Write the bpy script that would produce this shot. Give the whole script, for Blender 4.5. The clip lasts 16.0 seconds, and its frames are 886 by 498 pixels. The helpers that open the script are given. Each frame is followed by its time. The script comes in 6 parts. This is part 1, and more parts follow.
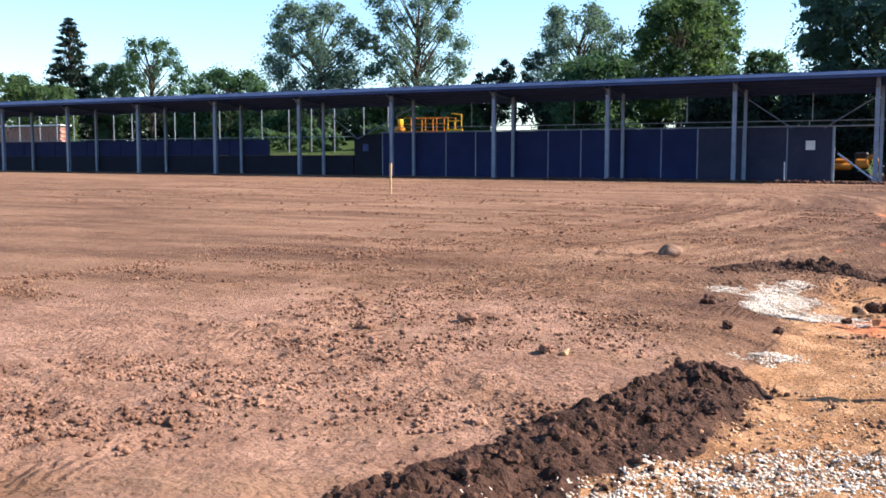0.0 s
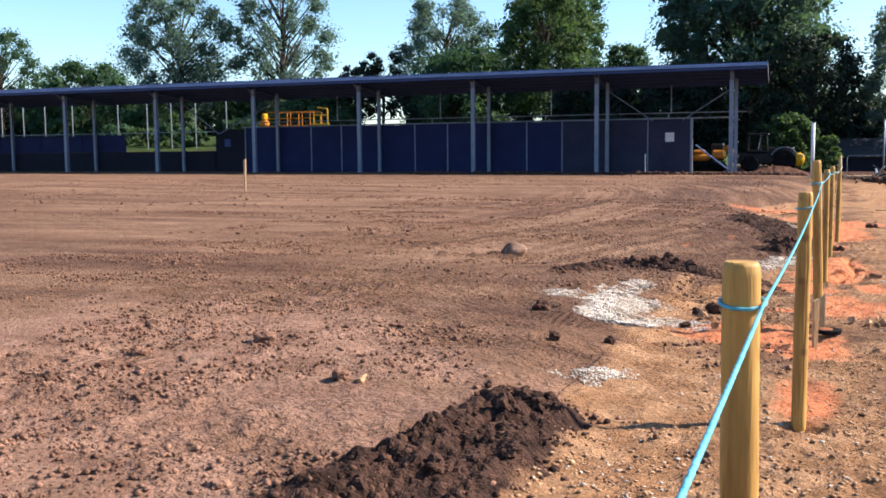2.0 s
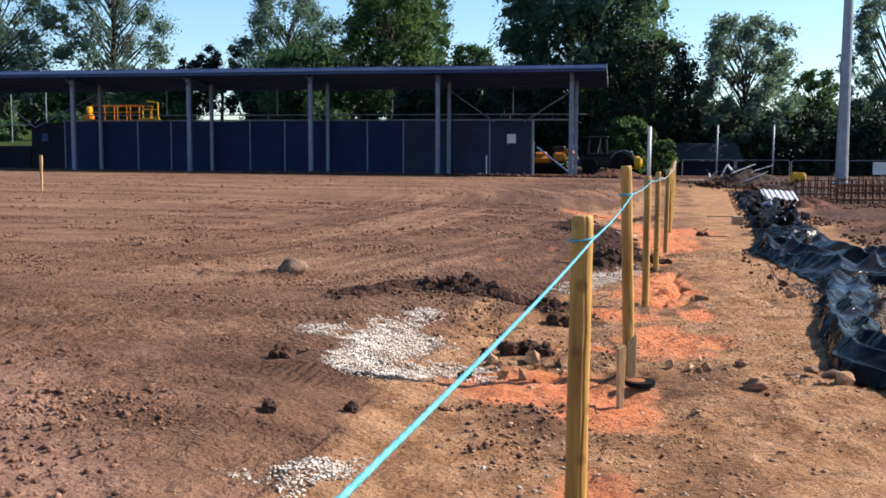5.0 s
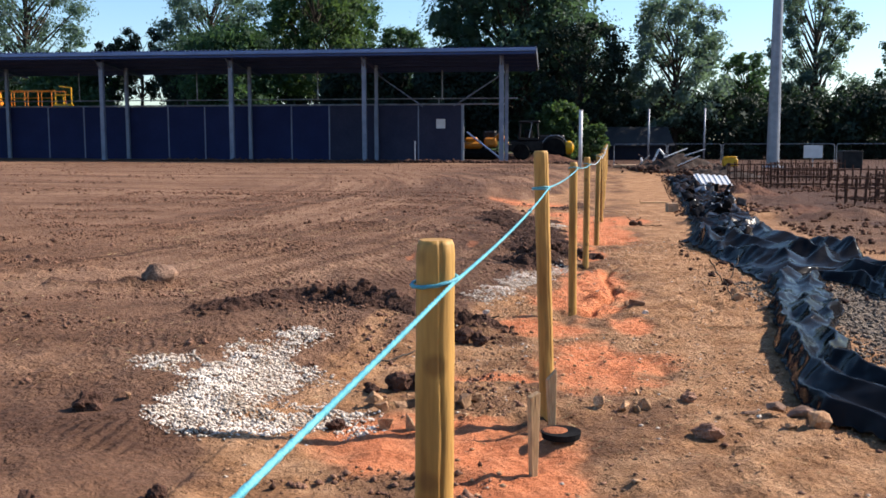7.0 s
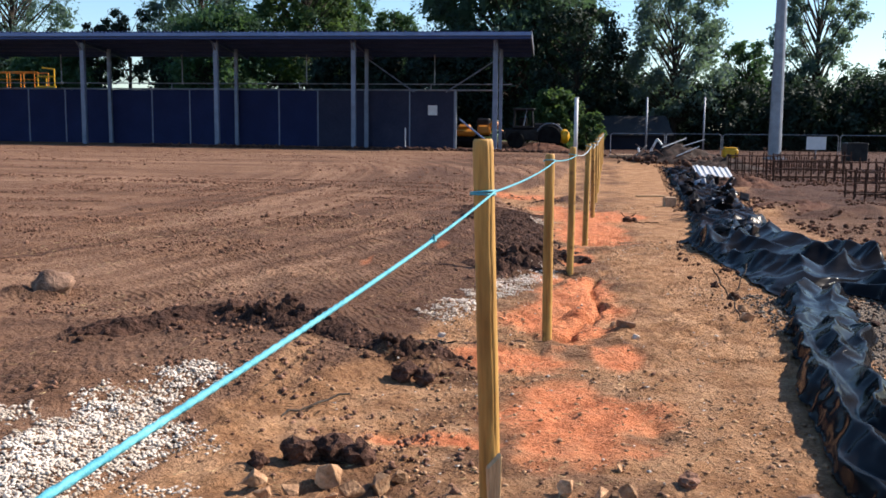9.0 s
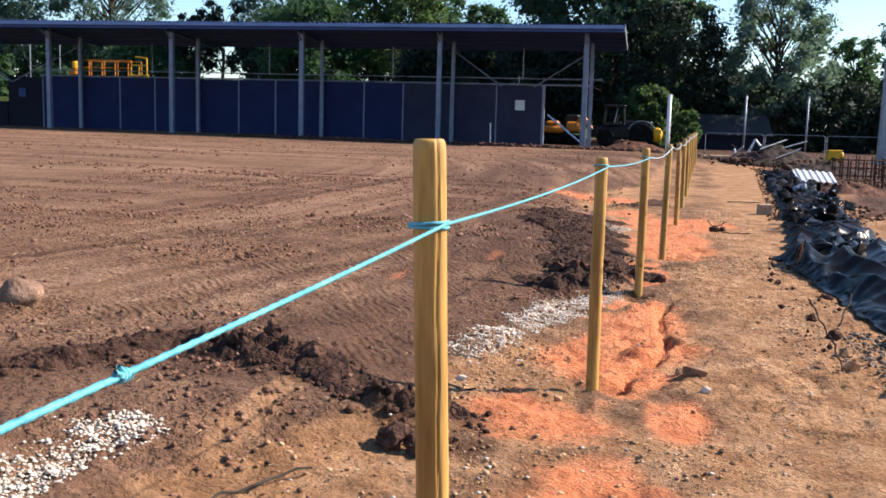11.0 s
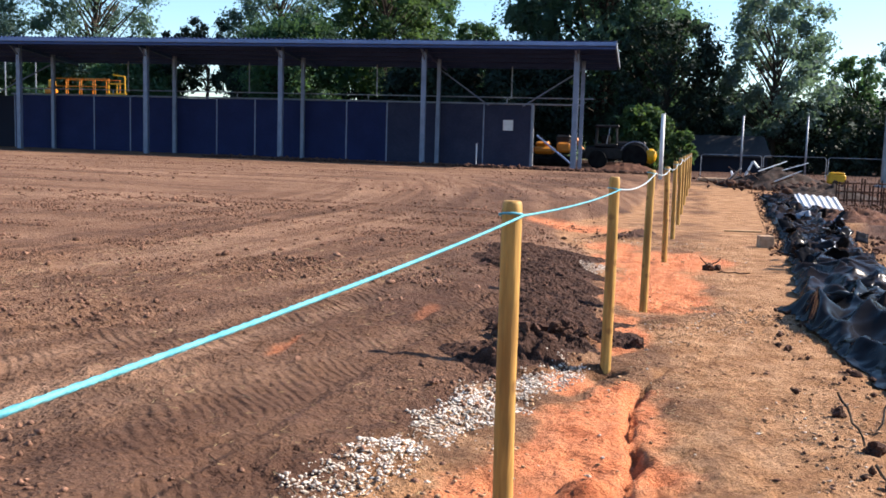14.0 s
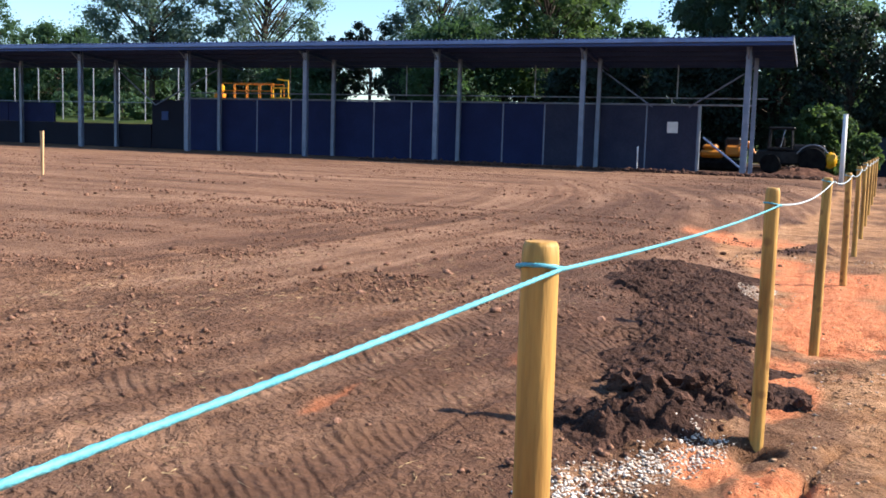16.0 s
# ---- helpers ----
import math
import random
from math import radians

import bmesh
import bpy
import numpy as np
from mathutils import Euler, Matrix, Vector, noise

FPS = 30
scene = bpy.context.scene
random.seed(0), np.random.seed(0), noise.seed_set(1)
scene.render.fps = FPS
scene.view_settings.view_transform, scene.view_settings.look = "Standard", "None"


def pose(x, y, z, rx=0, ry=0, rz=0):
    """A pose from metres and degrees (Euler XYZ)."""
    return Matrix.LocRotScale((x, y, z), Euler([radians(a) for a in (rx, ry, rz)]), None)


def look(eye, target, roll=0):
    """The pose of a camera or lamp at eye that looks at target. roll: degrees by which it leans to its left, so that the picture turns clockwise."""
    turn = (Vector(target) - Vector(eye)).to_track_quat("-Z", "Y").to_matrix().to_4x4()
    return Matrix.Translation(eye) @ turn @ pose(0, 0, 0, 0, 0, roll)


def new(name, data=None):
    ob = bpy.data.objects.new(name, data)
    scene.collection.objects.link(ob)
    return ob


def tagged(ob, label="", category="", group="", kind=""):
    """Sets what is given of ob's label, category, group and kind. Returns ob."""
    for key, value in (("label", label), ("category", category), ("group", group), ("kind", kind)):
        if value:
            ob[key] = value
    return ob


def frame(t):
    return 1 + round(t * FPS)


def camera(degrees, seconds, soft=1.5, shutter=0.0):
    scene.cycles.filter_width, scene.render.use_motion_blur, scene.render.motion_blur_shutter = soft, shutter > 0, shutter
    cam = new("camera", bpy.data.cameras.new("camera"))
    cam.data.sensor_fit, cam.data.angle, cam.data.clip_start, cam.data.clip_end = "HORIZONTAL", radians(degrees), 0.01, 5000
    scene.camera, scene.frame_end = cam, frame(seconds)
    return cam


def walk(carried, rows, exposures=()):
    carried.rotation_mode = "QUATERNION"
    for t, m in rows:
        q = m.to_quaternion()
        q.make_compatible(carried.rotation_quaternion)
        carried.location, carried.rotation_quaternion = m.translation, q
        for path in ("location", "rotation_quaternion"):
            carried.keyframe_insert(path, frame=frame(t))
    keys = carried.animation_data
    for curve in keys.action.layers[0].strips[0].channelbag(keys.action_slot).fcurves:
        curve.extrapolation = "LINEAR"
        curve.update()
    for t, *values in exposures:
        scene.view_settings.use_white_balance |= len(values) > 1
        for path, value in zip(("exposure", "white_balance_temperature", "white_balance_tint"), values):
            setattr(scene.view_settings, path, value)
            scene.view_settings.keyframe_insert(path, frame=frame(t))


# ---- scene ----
cam = camera(48.97, 16.0, soft=1.7)
# seconds, eye x y z, yaw, pitch, roll
ROWS = [
    (0, -0.000, 0.000, 1.500, 26.07, -5.02, -0.07),
    (0.5, 0.036, 0.171, 1.516, 23.86, -5.03, -0.15),
    (1, 0.069, 0.382, 1.523, 21.08, -5.21, -0.33),
    (1.5, 0.132, 0.702, 1.521, 19.39, -5.29, -0.02),
    (2, 0.146, 1.101, 1.509, 18.78, -5.38, 0.52),
    (2.5, 0.178, 1.454, 1.525, 18.38, -5.42, 0.56),
    (3, 0.282, 1.799, 1.519, 17.96, -5.09, 0.54),
    (3.5, 0.340, 2.161, 1.507, 16.68, -4.89, 0.26),
    (4, 0.368, 2.518, 1.512, 14.63, -4.99, -0.09),
    (4.5, 0.420, 2.889, 1.519, 12.59, -5.18, -0.17),
    (5, 0.426, 3.232, 1.508, 10.23, -5.41, -0.26),
    (7.5, 0.566, 5.179, 1.488, 6.02, -6.38, -0.05),
    (8, 0.602, 5.577, 1.479, 5.69, -6.52, -0.30),
    (10.5, 0.893, 7.316, 1.493, 9.87, -7.50, -1.30),
    (11, 0.939, 7.655, 1.489, 11.78, -7.34, -1.60),
    (11.5, 0.985, 7.980, 1.493, 13.29, -7.31, -1.67),
    (12, 1.038, 8.338, 1.500, 13.79, -7.36, -1.40),
    (12.5, 1.052, 8.710, 1.489, 13.25, -7.29, -1.54),
    (13, 1.079, 9.058, 1.498, 12.67, -6.95, -1.64),
    (13.5, 1.113, 9.446, 1.506, 12.02, -6.38, -1.60),
    (14, 1.122, 9.854, 1.508, 11.64, -6.14, -1.67),
    (14.5, 1.137, 10.233, 1.512, 12.55, -6.49, -1.29),
    (15, 1.167, 10.606, 1.522, 14.63, -6.50, -1.14),
    (15.5, 1.170, 10.983, 1.510, 17.29, -6.34, -1.46),
    (16, 1.162, 11.370, 1.498, 21.32, -6.22, -1.69),
]
EXPOSURES = [(0.0, 1.62), (0.5, 1.41), (1.0, 1.46), (1.5, 1.52), (2.0, 1.32), (2.4, 1.13), (3.5, 1.07), (5.0, 1.04), (8.0, 0.965), (10.5, 1.09), (11.0, 1.22), (12.0, 1.25), (13.0, 1.4), (14.5, 1.27), (16.0, 1.38)]
walk(cam, [(t, pose(x, y, z, 90 + pitch, roll, yaw)) for t, x, y, z, yaw, pitch, roll in ROWS], EXPOSURES)

# ---- light ----
SUN_AZ, SUN_EL = 67.0, 36.0   # degrees clockwise from +y, degrees above the horizon
world = bpy.data.worlds.new("world")
scene.world = world
world.use_nodes = True
wn = world.node_tree.nodes
sky = wn.new("ShaderNodeTexSky")
sky.sky_type = "NISHITA"
sky.sun_disc = False
sky.sun_elevation = radians(SUN_EL)
sky.sun_rotation = radians(SUN_AZ)
sky.air_density, sky.dust_density, sky.ozone_density = 1.0, 0.5, 4.0
wn["Background"].inputs["Strength"].default_value = 0.102
deep = wn.new("ShaderNodeHueSaturation")
deep.inputs["Saturation"].default_value = 1.10
world.node_tree.links.new(sky.outputs[0], deep.inputs["Color"])
world.node_tree.links.new(deep.outputs[0], wn["Background"].inputs["Color"])
sun_data = bpy.data.lights.new("sun", "SUN")
sun_data.energy, sun_data.angle, sun_data.color = 5.0, radians(0.55), (1.0, 0.885, 0.785)
sun = new("sun", sun_data)
to_sun = Vector((math.sin(radians(SUN_AZ)) * math.cos(radians(SUN_EL)), math.cos(radians(SUN_AZ)) * math.cos(radians(SUN_EL)), math.sin(radians(SUN_EL))))
sun.matrix_world = look(to_sun * 60, (0, 0, 0))


# ---- materials ----
def mat(name, c1, c2, scale=8.0, rough=0.8, metal=0.0, bump=0.2, fine=60.0, spread=0.25, isl=0.0, spec=0.4, c3=None, stretch=(1, 1, 1)):
    """Two colours mixed by coarse noise, darkened and lightened by fine noise, with relief from both."""
    m = bpy.data.materials.new(name)
    m.use_nodes = True
    n, l = m.node_tree.nodes, m.node_tree.links
    bs = n["Principled BSDF"]
    co = n.new("ShaderNodeTexCoord")
    mp = n.new("ShaderNodeMapping")
    mp.inputs["Scale"].default_value = stretch
    l.new(co.outputs["Object"], mp.inputs[0])
    a = n.new("ShaderNodeTexNoise")
    a.inputs["Scale"].default_value, a.inputs["Detail"].default_value = scale, 5
    b = n.new("ShaderNodeTexNoise")
    b.inputs["Scale"].default_value, b.inputs["Detail"].default_value = fine, 4
    l.new(mp.outputs[0], a.inputs["Vector"])
    l.new(mp.outputs[0], b.inputs["Vector"])
    r = n.new("ShaderNodeValToRGB")
    r.color_ramp.elements[0].position, r.color_ramp.elements[1].position = 0.32, 0.68
    r.color_ramp.elements[0].color, r.color_ramp.elements[1].color = (*c1, 1), (*c2, 1)
    if c3:
        e = r.color_ramp.elements.new(0.5)
        e.color = (*c3, 1)
    l.new(a.outputs[0], r.inputs[0])
    ms = n.new("ShaderNodeMapRange")
    ms.inputs[3].default_value, ms.inputs[4].default_value = 1 - spread, 1 + spread
    ms.inputs[1].default_value, ms.inputs[2].default_value = 0.3, 0.7
    l.new(b.outputs[0], ms.inputs[0])
    hs = n.new("ShaderNodeHueSaturation")
    l.new(r.outputs[0], hs.inputs["Color"])
    val = ms.outputs[0]
    if isl:
        g = n.new("ShaderNodeNewGeometry")
        mr = n.new("ShaderNodeMapRange")
        mr.inputs[3].default_value, mr.inputs[4].default_value = 1 - isl, 1 + isl
        l.new(g.outputs["Random Per Island"], mr.inputs[0])
        mu = n.new("ShaderNodeMath")
        mu.operation = "MULTIPLY"
        l.new(val, mu.inputs[0])
        l.new(mr.outputs[0], mu.inputs[1])
        val = mu.outputs[0]
    l.new(val, hs.inputs["Value"])
    l.new(hs.outputs[0], bs.inputs["Base Color"])
    bs.inputs["Roughness"].default_value, bs.inputs["Metallic"].default_value = rough, metal
    bs.inputs["Specular IOR Level"].default_value = spec
    if bump:
        bp = n.new("ShaderNodeBump")
        bp.inputs["Strength"].default_value, bp.inputs["Distance"].default_value = bump, 0.02
        l.new(b.outputs[0], bp.inputs["Height"])
        l.new(bp.outputs[0], bs.inputs["Normal"])
    return m


def leaf_mat(name, c1, c2, trans=0.38):
    """Leaves: colour varies by leaf and by clump; some light comes through."""
    m = mat(name, c1, c2, scale=0.5, rough=0.65, bump=0, fine=2.5, spread=0.25, isl=0.35, spec=0.15)
    n, l = m.node_tree.nodes, m.node_tree.links
    bs = n["Principled BSDF"]
    tr = n.new("ShaderNodeBsdfTranslucent")
    tr.inputs[0].default_value = (c2[0] * 1.4, c2[1] * 1.5, c2[2] * 0.8, 1)
    mx = n.new("ShaderNodeMixShader")
    mx.inputs[0].default_value = trans
    l.new(bs.outputs[0], mx.inputs[1])
    l.new(tr.outputs[0], mx.inputs[2])
    l.new(mx.outputs[0], n["Material Output"].inputs[0])
    return m


def ground_mat():
    m = bpy.data.materials.new("earth")
    m.use_nodes = True
    n, l = m.node_tree.nodes, m.node_tree.links
    bs = n["Principled BSDF"]
    co = n.new("ShaderNodeTexCoord")

    def nz(scale, detail=5, stretch=None, rough=0.6, turn=-9):
        t = n.new("ShaderNodeTexNoise")
        t.inputs["Scale"].default_value, t.inputs["Detail"].default_value, t.inputs["Roughness"].default_value = scale, detail, rough
        src = co.outputs["Object"]
        if stretch:
            mp = n.new("ShaderNodeMapping")
            mp.inputs["Scale"].default_value = stretch
            mp.inputs["Rotation"].default_value = (0, 0, radians(turn))
            l.new(src, mp.inputs[0])
            src = mp.outputs[0]
        l.new(src, t.inputs["Vector"])
        return t.outputs[0]

    def ramp(fac, *stops):
        r = n.new("ShaderNodeValToRGB")
        while len(r.color_ramp.elements) < len(stops):
            r.color_ramp.elements.new(0.5)
        for e, (p, c) in zip(r.color_ramp.elements, stops):
            e.position, e.color = p, (*c, 1)
        l.new(fac, r.inputs[0])
        return r.outputs[0]

    def mix(fac, a, b, kind="MIX"):
        x = n.new("ShaderNodeMix")
        x.data_type, x.blend_type = "RGBA", kind
        if isinstance(fac, float):
            x.inputs[0].default_value = fac
        else:
            l.new(fac, x.inputs[0])
        for sock, v in ((x.inputs[6], a), (x.inputs[7], b)):
            if isinstance(v, tuple):
                sock.default_value = (*v, 1)
            else:
                l.new(v, sock)
        return x.outputs[2]

    def attr(name):
        a = n.new("ShaderNodeAttribute")
        a.attribute_name = name
        return a.outputs["Fac"]

    streak = nz(0.55, 6, (0.25, 1.6, 1), 0.6, -14)
    mid = nz(3.0, 6)
    fine = nz(38.0, 6, None, 0.7)
    grit = nz(120.0, 3)
    lines = nz(1.0, 6, (0.30, 0.95, 1), 0.65, 13)
    loam = mix(0.38, ramp(streak, (0.40, LOAM_DARK), (0.51, LOAM), (0.61, LOAM_PALE)), ramp(mid, (0.3, LOAM_DARK), (0.7, LOAM_PALE)))
    loam = mix(0.35, loam, ramp(lines, (0.38, LOAM_DARK), (0.5, LOAM), (0.62, LOAM_PALE)))
    # sweeping wheel streaks
    turn = n.new("ShaderNodeCombineXYZ")
    l.new(attr("arc"), turn.inputs[0])
    l.new(attr("along"), turn.inputs[1])
    sweep = n.new("ShaderNodeTexNoise")
    sweep.inputs["Scale"].default_value, sweep.inputs["Detail"].default_value, sweep.inputs["Roughness"].default_value = 1.0, 4, 0.6
    l.new(turn.outputs[0], sweep.inputs["Vector"])
    loam = mix(attr("swept"), loam, ramp(sweep.outputs[0], (0.36, LOAM_DARK), (0.5, LOAM), (0.62, LOAM_PALE)))
    path = ramp(mid, (0.3, (0.200, 0.100, 0.049)), (0.46, (0.300, 0.158, 0.077)), (0.66, (0.43, 0.252, 0.138)))
    clay = ramp(nz(4.5, 6), (0.3, (0.36, 0.105, 0.044)), (0.5, (0.57, 0.200, 0.088)), (0.75, (0.55, 0.225, 0.112)))
    # damp soil; the same colour paints tree shade by the mesh fence
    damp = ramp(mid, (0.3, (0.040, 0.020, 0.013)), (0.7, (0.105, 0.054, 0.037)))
    grey = ramp(fine, (0.3, (0.09, 0.07, 0.055)), (0.7, (0.22, 0.18, 0.145)))
    grass = ramp(nz(1.2, 6), (0.3, (0.014, 0.032, 0.007)), (0.7, (0.055, 0.090, 0.018)))
    dry = ramp(mid, (0.3, (0.20, 0.108, 0.072)), (0.7, (0.38, 0.225, 0.158)))
    c = mix(attr("dry"), loam, dry)
    c = mix(attr("path"), c, path)
    c = mix(attr("clay"), c, clay)
    c = mix(attr("grey"), c, grey)
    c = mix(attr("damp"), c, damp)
    c = mix(attr("grass"), c, grass)
    rough_c = n.new("ShaderNodeMapRange")
    rough_c.inputs[3].default_value, rough_c.inputs[4].default_value = 0.8, 0.3
    l.new(attr("clay"), rough_c.inputs[0])
    c = mix(rough_c.outputs[0], c, ramp(fine, (0.32, (0.34, 0.33, 0.32)), (0.68, (0.66, 0.66, 0.66))), "OVERLAY")
    c = mix(0.4, c, ramp(grit, (0.35, (0.38, 0.38, 0.38)), (0.65, (0.62, 0.61, 0.6))), "OVERLAY")
    # crumbs: rounded cells in two sizes
    warp = n.new("ShaderNodeTexNoise")
    warp.inputs["Scale"].default_value, warp.inputs["Detail"].default_value = 30.0, 2
    l.new(co.outputs["Object"], warp.inputs["Vector"])
    bend = n.new("ShaderNodeVectorMath")
    bend.operation = "MULTIPLY_ADD"
    l.new(warp.outputs["Color"], bend.inputs[0])
    bend.inputs[1].default_value = (0.04, 0.04, 0.04)
    l.new(co.outputs["Object"], bend.inputs[2])
    crumb = []
    for scale in (19.0, 47.0):
        cell = n.new("ShaderNodeTexVoronoi")
        cell.inputs["Scale"].default_value = scale
        l.new(bend.outputs[0], cell.inputs["Vector"])
        dome = n.new("ShaderNodeMapRange")
        dome.inputs[1].default_value, dome.inputs[2].default_value = 0.0, 0.75
        dome.inputs[3].default_value, dome.inputs[4].default_value = 1.0, 0.0
        dome.interpolation_type = "SMOOTHSTEP"
        l.new(cell.outputs["Distance"], dome.inputs[0])
        pick = n.new("ShaderNodeSeparateColor")
        l.new(cell.outputs["Color"], pick.inputs[0])
        tall = n.new("ShaderNodeMath")
        tall.operation = "MULTIPLY"
        l.new(dome.outputs[0], tall.inputs[0])
        l.new(pick.outputs[0], tall.inputs[1])
        crumb.append((tall.outputs[0], pick.outputs[1]))
    c = mix(0.35, c, ramp(crumb[0][1], (0.1, (0.36, 0.35, 0.35)), (0.9, (0.60, 0.60, 0.60))), "OVERLAY")
    c = mix(0.35, c, ramp(crumb[1][1], (0.1, (0.36, 0.36, 0.36)), (0.9, (0.62, 0.62, 0.61))), "OVERLAY")
    l.new(c, bs.inputs["Base Color"])
    bs.inputs["Roughness"].default_value, bs.inputs["Specular IOR Level"].default_value = 0.95, 0.15
    wave = n.new("ShaderNodeMath")
    wave.operation = "MULTIPLY"
    wave.inputs[1].default_value = 2 * math.pi / 0.085
    l.new(attr("tread_run"), wave.inputs[0])
    sine = n.new("ShaderNodeMath")
    sine.operation = "SINE"
    l.new(wave.outputs[0], sine.inputs[0])
    tread = n.new("ShaderNodeMath")
    tread.operation = "MULTIPLY"
    l.new(sine.outputs[0], tread.inputs[0])
    l.new(attr("tread"), tread.inputs[1])
    b0 = n.new("ShaderNodeBump")
    b0.inputs["Strength"].default_value, b0.inputs["Distance"].default_value = 1.0, 0.013
    l.new(tread.outputs[0], b0.inputs["Height"])
    b1 = n.new("ShaderNodeBump")
    l.new(b0.outputs[0], b1.inputs["Normal"])
    b1.inputs["Strength"].default_value, b1.inputs["Distance"].default_value = 0.7, 0.035
    l.new(fine, b1.inputs["Height"])
    b2 = n.new("ShaderNodeBump")
    b2.inputs["Strength"].default_value, b2.inputs["Distance"].default_value = 0.5, 0.008
    l.new(grit, b2.inputs["Height"])
    b3 = n.new("ShaderNodeBump")
    b3.inputs["Strength"].default_value, b3.inputs["Distance"].default_value = 0.6, 0.04
    l.new(nz(15.0, 6, None, 0.65), b3.inputs["Height"])
    l.new(b1.outputs[0], b3.inputs["Normal"])
    loose = n.new("ShaderNodeMapRange")
    loose.inputs[3].default_value, loose.inputs[4].default_value = 0.85, 0.32
    smear = n.new("ShaderNodeMath")
    smear.operation = "MAXIMUM"
    l.new(attr("clay"), smear.inputs[0])
    l.new(attr("path"), smear.inputs[1])
    firm = n.new("ShaderNodeMapRange")
    firm.inputs[1].default_value, firm.inputs[2].default_value = 0.40, 0.56
    firm.inputs[3].default_value, firm.inputs[4].default_value = 0.0, 0.85
    l.new(nz(0.8, 4, (0.45, 1.2, 1), 0.55, 8), firm.inputs[0])
    pressed = n.new("ShaderNodeMath")
    pressed.operation = "MAXIMUM"
    l.new(firm.outputs[0], pressed.inputs[0])
    l.new(attr("tread"), pressed.inputs[1])
    trodden = n.new("ShaderNodeMath")
    trodden.operation = "MAXIMUM"
    l.new(pressed.outputs[0], trodden.inputs[0])
    l.new(smear.outputs[0], trodden.inputs[1])
    l.new(trodden.outputs[0], loose.inputs[0])
    last = b3
    for (tall, _), deep in zip(crumb, (0.055, 0.025)):
        lumps = n.new("ShaderNodeBump")
        lumps.inputs["Distance"].default_value = deep
        l.new(loose.outputs[0], lumps.inputs["Strength"])
        l.new(tall, lumps.inputs["Height"])
        l.new(last.outputs[0], lumps.inputs["Normal"])
        last = lumps
    rut = n.new("ShaderNodeBump")
    rut.inputs["Distance"].default_value = 0.05
    l.new(lines, rut.inputs["Height"])
    l.new(loose.outputs[0], rut.inputs["Strength"])
    l.new(last.outputs[0], rut.inputs["Normal"])
    l.new(rut.outputs[0], b2.inputs["Normal"])
    l.new(b2.outputs[0], bs.inputs["Normal"])
    return m


LOAM_DARK, LOAM, LOAM_PALE = (0.086, 0.042, 0.026), (0.190, 0.103, 0.061), (0.305, 0.181, 0.114)
M_EARTH = ground_mat()
M_CLOD = mat("damp_clod", (0.028, 0.014, 0.010), (0.098, 0.050, 0.034), 9, 0.95, bump=0.8, fine=70, isl=0.35, spec=0.15)
M_YARD = mat("red_brown_soil", (0.048, 0.021, 0.013), (0.125, 0.058, 0.036), 4, 0.95, bump=0.7, fine=70, isl=0.4, spec=0.15)
M_CRUMB = mat("dry_crumb", (0.12, 0.058, 0.037), (0.29, 0.165, 0.11), 3, 0.95, bump=0.6, fine=80, isl=0.4, spec=0.15)
M_EARTHLUMP = mat("crumbled_loam", (0.105, 0.052, 0.034), (0.250, 0.137, 0.090), 3, 0.95, bump=0.6, fine=80, isl=0.4, spec=0.15)
M_GRAVEL = mat("white_gravel", (0.36, 0.29, 0.22), (0.68, 0.61, 0.53), 5, 0.85, bump=0.3, fine=90, isl=0.28, spec=0.3)
M_GREYGRAVEL = mat("grey_gravel", (0.08, 0.06, 0.048), (0.22, 0.18, 0.14), 5, 0.9, bump=0.3, fine=90, isl=0.4, spec=0.2)
M_ROCK = mat("field_stone", (0.10, 0.055, 0.036), (0.30, 0.185, 0.125), 7, 0.85, bump=0.6, fine=45, spec=0.2)
M_RUBBLE = mat("broken_stone", (0.22, 0.115, 0.060), (0.50, 0.31, 0.175), 9, 0.9, bump=0.6, fine=60, isl=0.3, spec=0.2)
M_POST = mat("treated_softwood", (0.24, 0.116, 0.026), (0.52, 0.305, 0.080), 2, 0.6, bump=0.2, fine=10, spread=0.2, spec=0.3, stretch=(7, 7, 0.7))
# knots in the posts
pn, pl = M_POST.node_tree.nodes, M_POST.node_tree.links
knot_co, knot_off, knot_id, knots, knot_ramp, knot_mix = (pn.new("ShaderNode" + k) for k in ("TexCoord", "VectorMath", "ObjectInfo", "TexVoronoi", "ValToRGB", "Mix"))
knot_off.operation = "ADD"
pl.new(knot_co.outputs["Object"], knot_off.inputs[0])
pl.new(knot_id.outputs["Random"], knot_off.inputs[1])
pl.new(knot_off.outputs[0], knots.inputs["Vector"])
knots.inputs["Scale"].default_value = 8.5
pl.new(knots.outputs["Distance"], knot_ramp.inputs[0])
knot_ramp.color_ramp.elements[0].position, knot_ramp.color_ramp.elements[1].position = 0.13, 0.25
knot_ramp.color_ramp.elements[0].color, knot_ramp.color_ramp.elements[1].color = (0.6, 0.6, 0.6, 1), (0, 0, 0, 1)
knot_mix.data_type = "RGBA"
pl.new(knot_ramp.outputs[0], knot_mix.inputs[0])
pl.new(pn["Principled BSDF"].inputs["Base Color"].links[0].from_socket, knot_mix.inputs[6])
knot_mix.inputs[7].default_value = (0.13, 0.055, 0.014, 1)
pl.new(knot_mix.outputs[2], pn["Principled BSDF"].inputs["Base Color"])
M_POSTBROWN = mat("browned_softwood", (0.24, 0.115, 0.026), (0.52, 0.30, 0.080), 2, 0.62, bump=0.2, fine=10, spread=0.2, spec=0.3, stretch=(7, 7, 0.7))
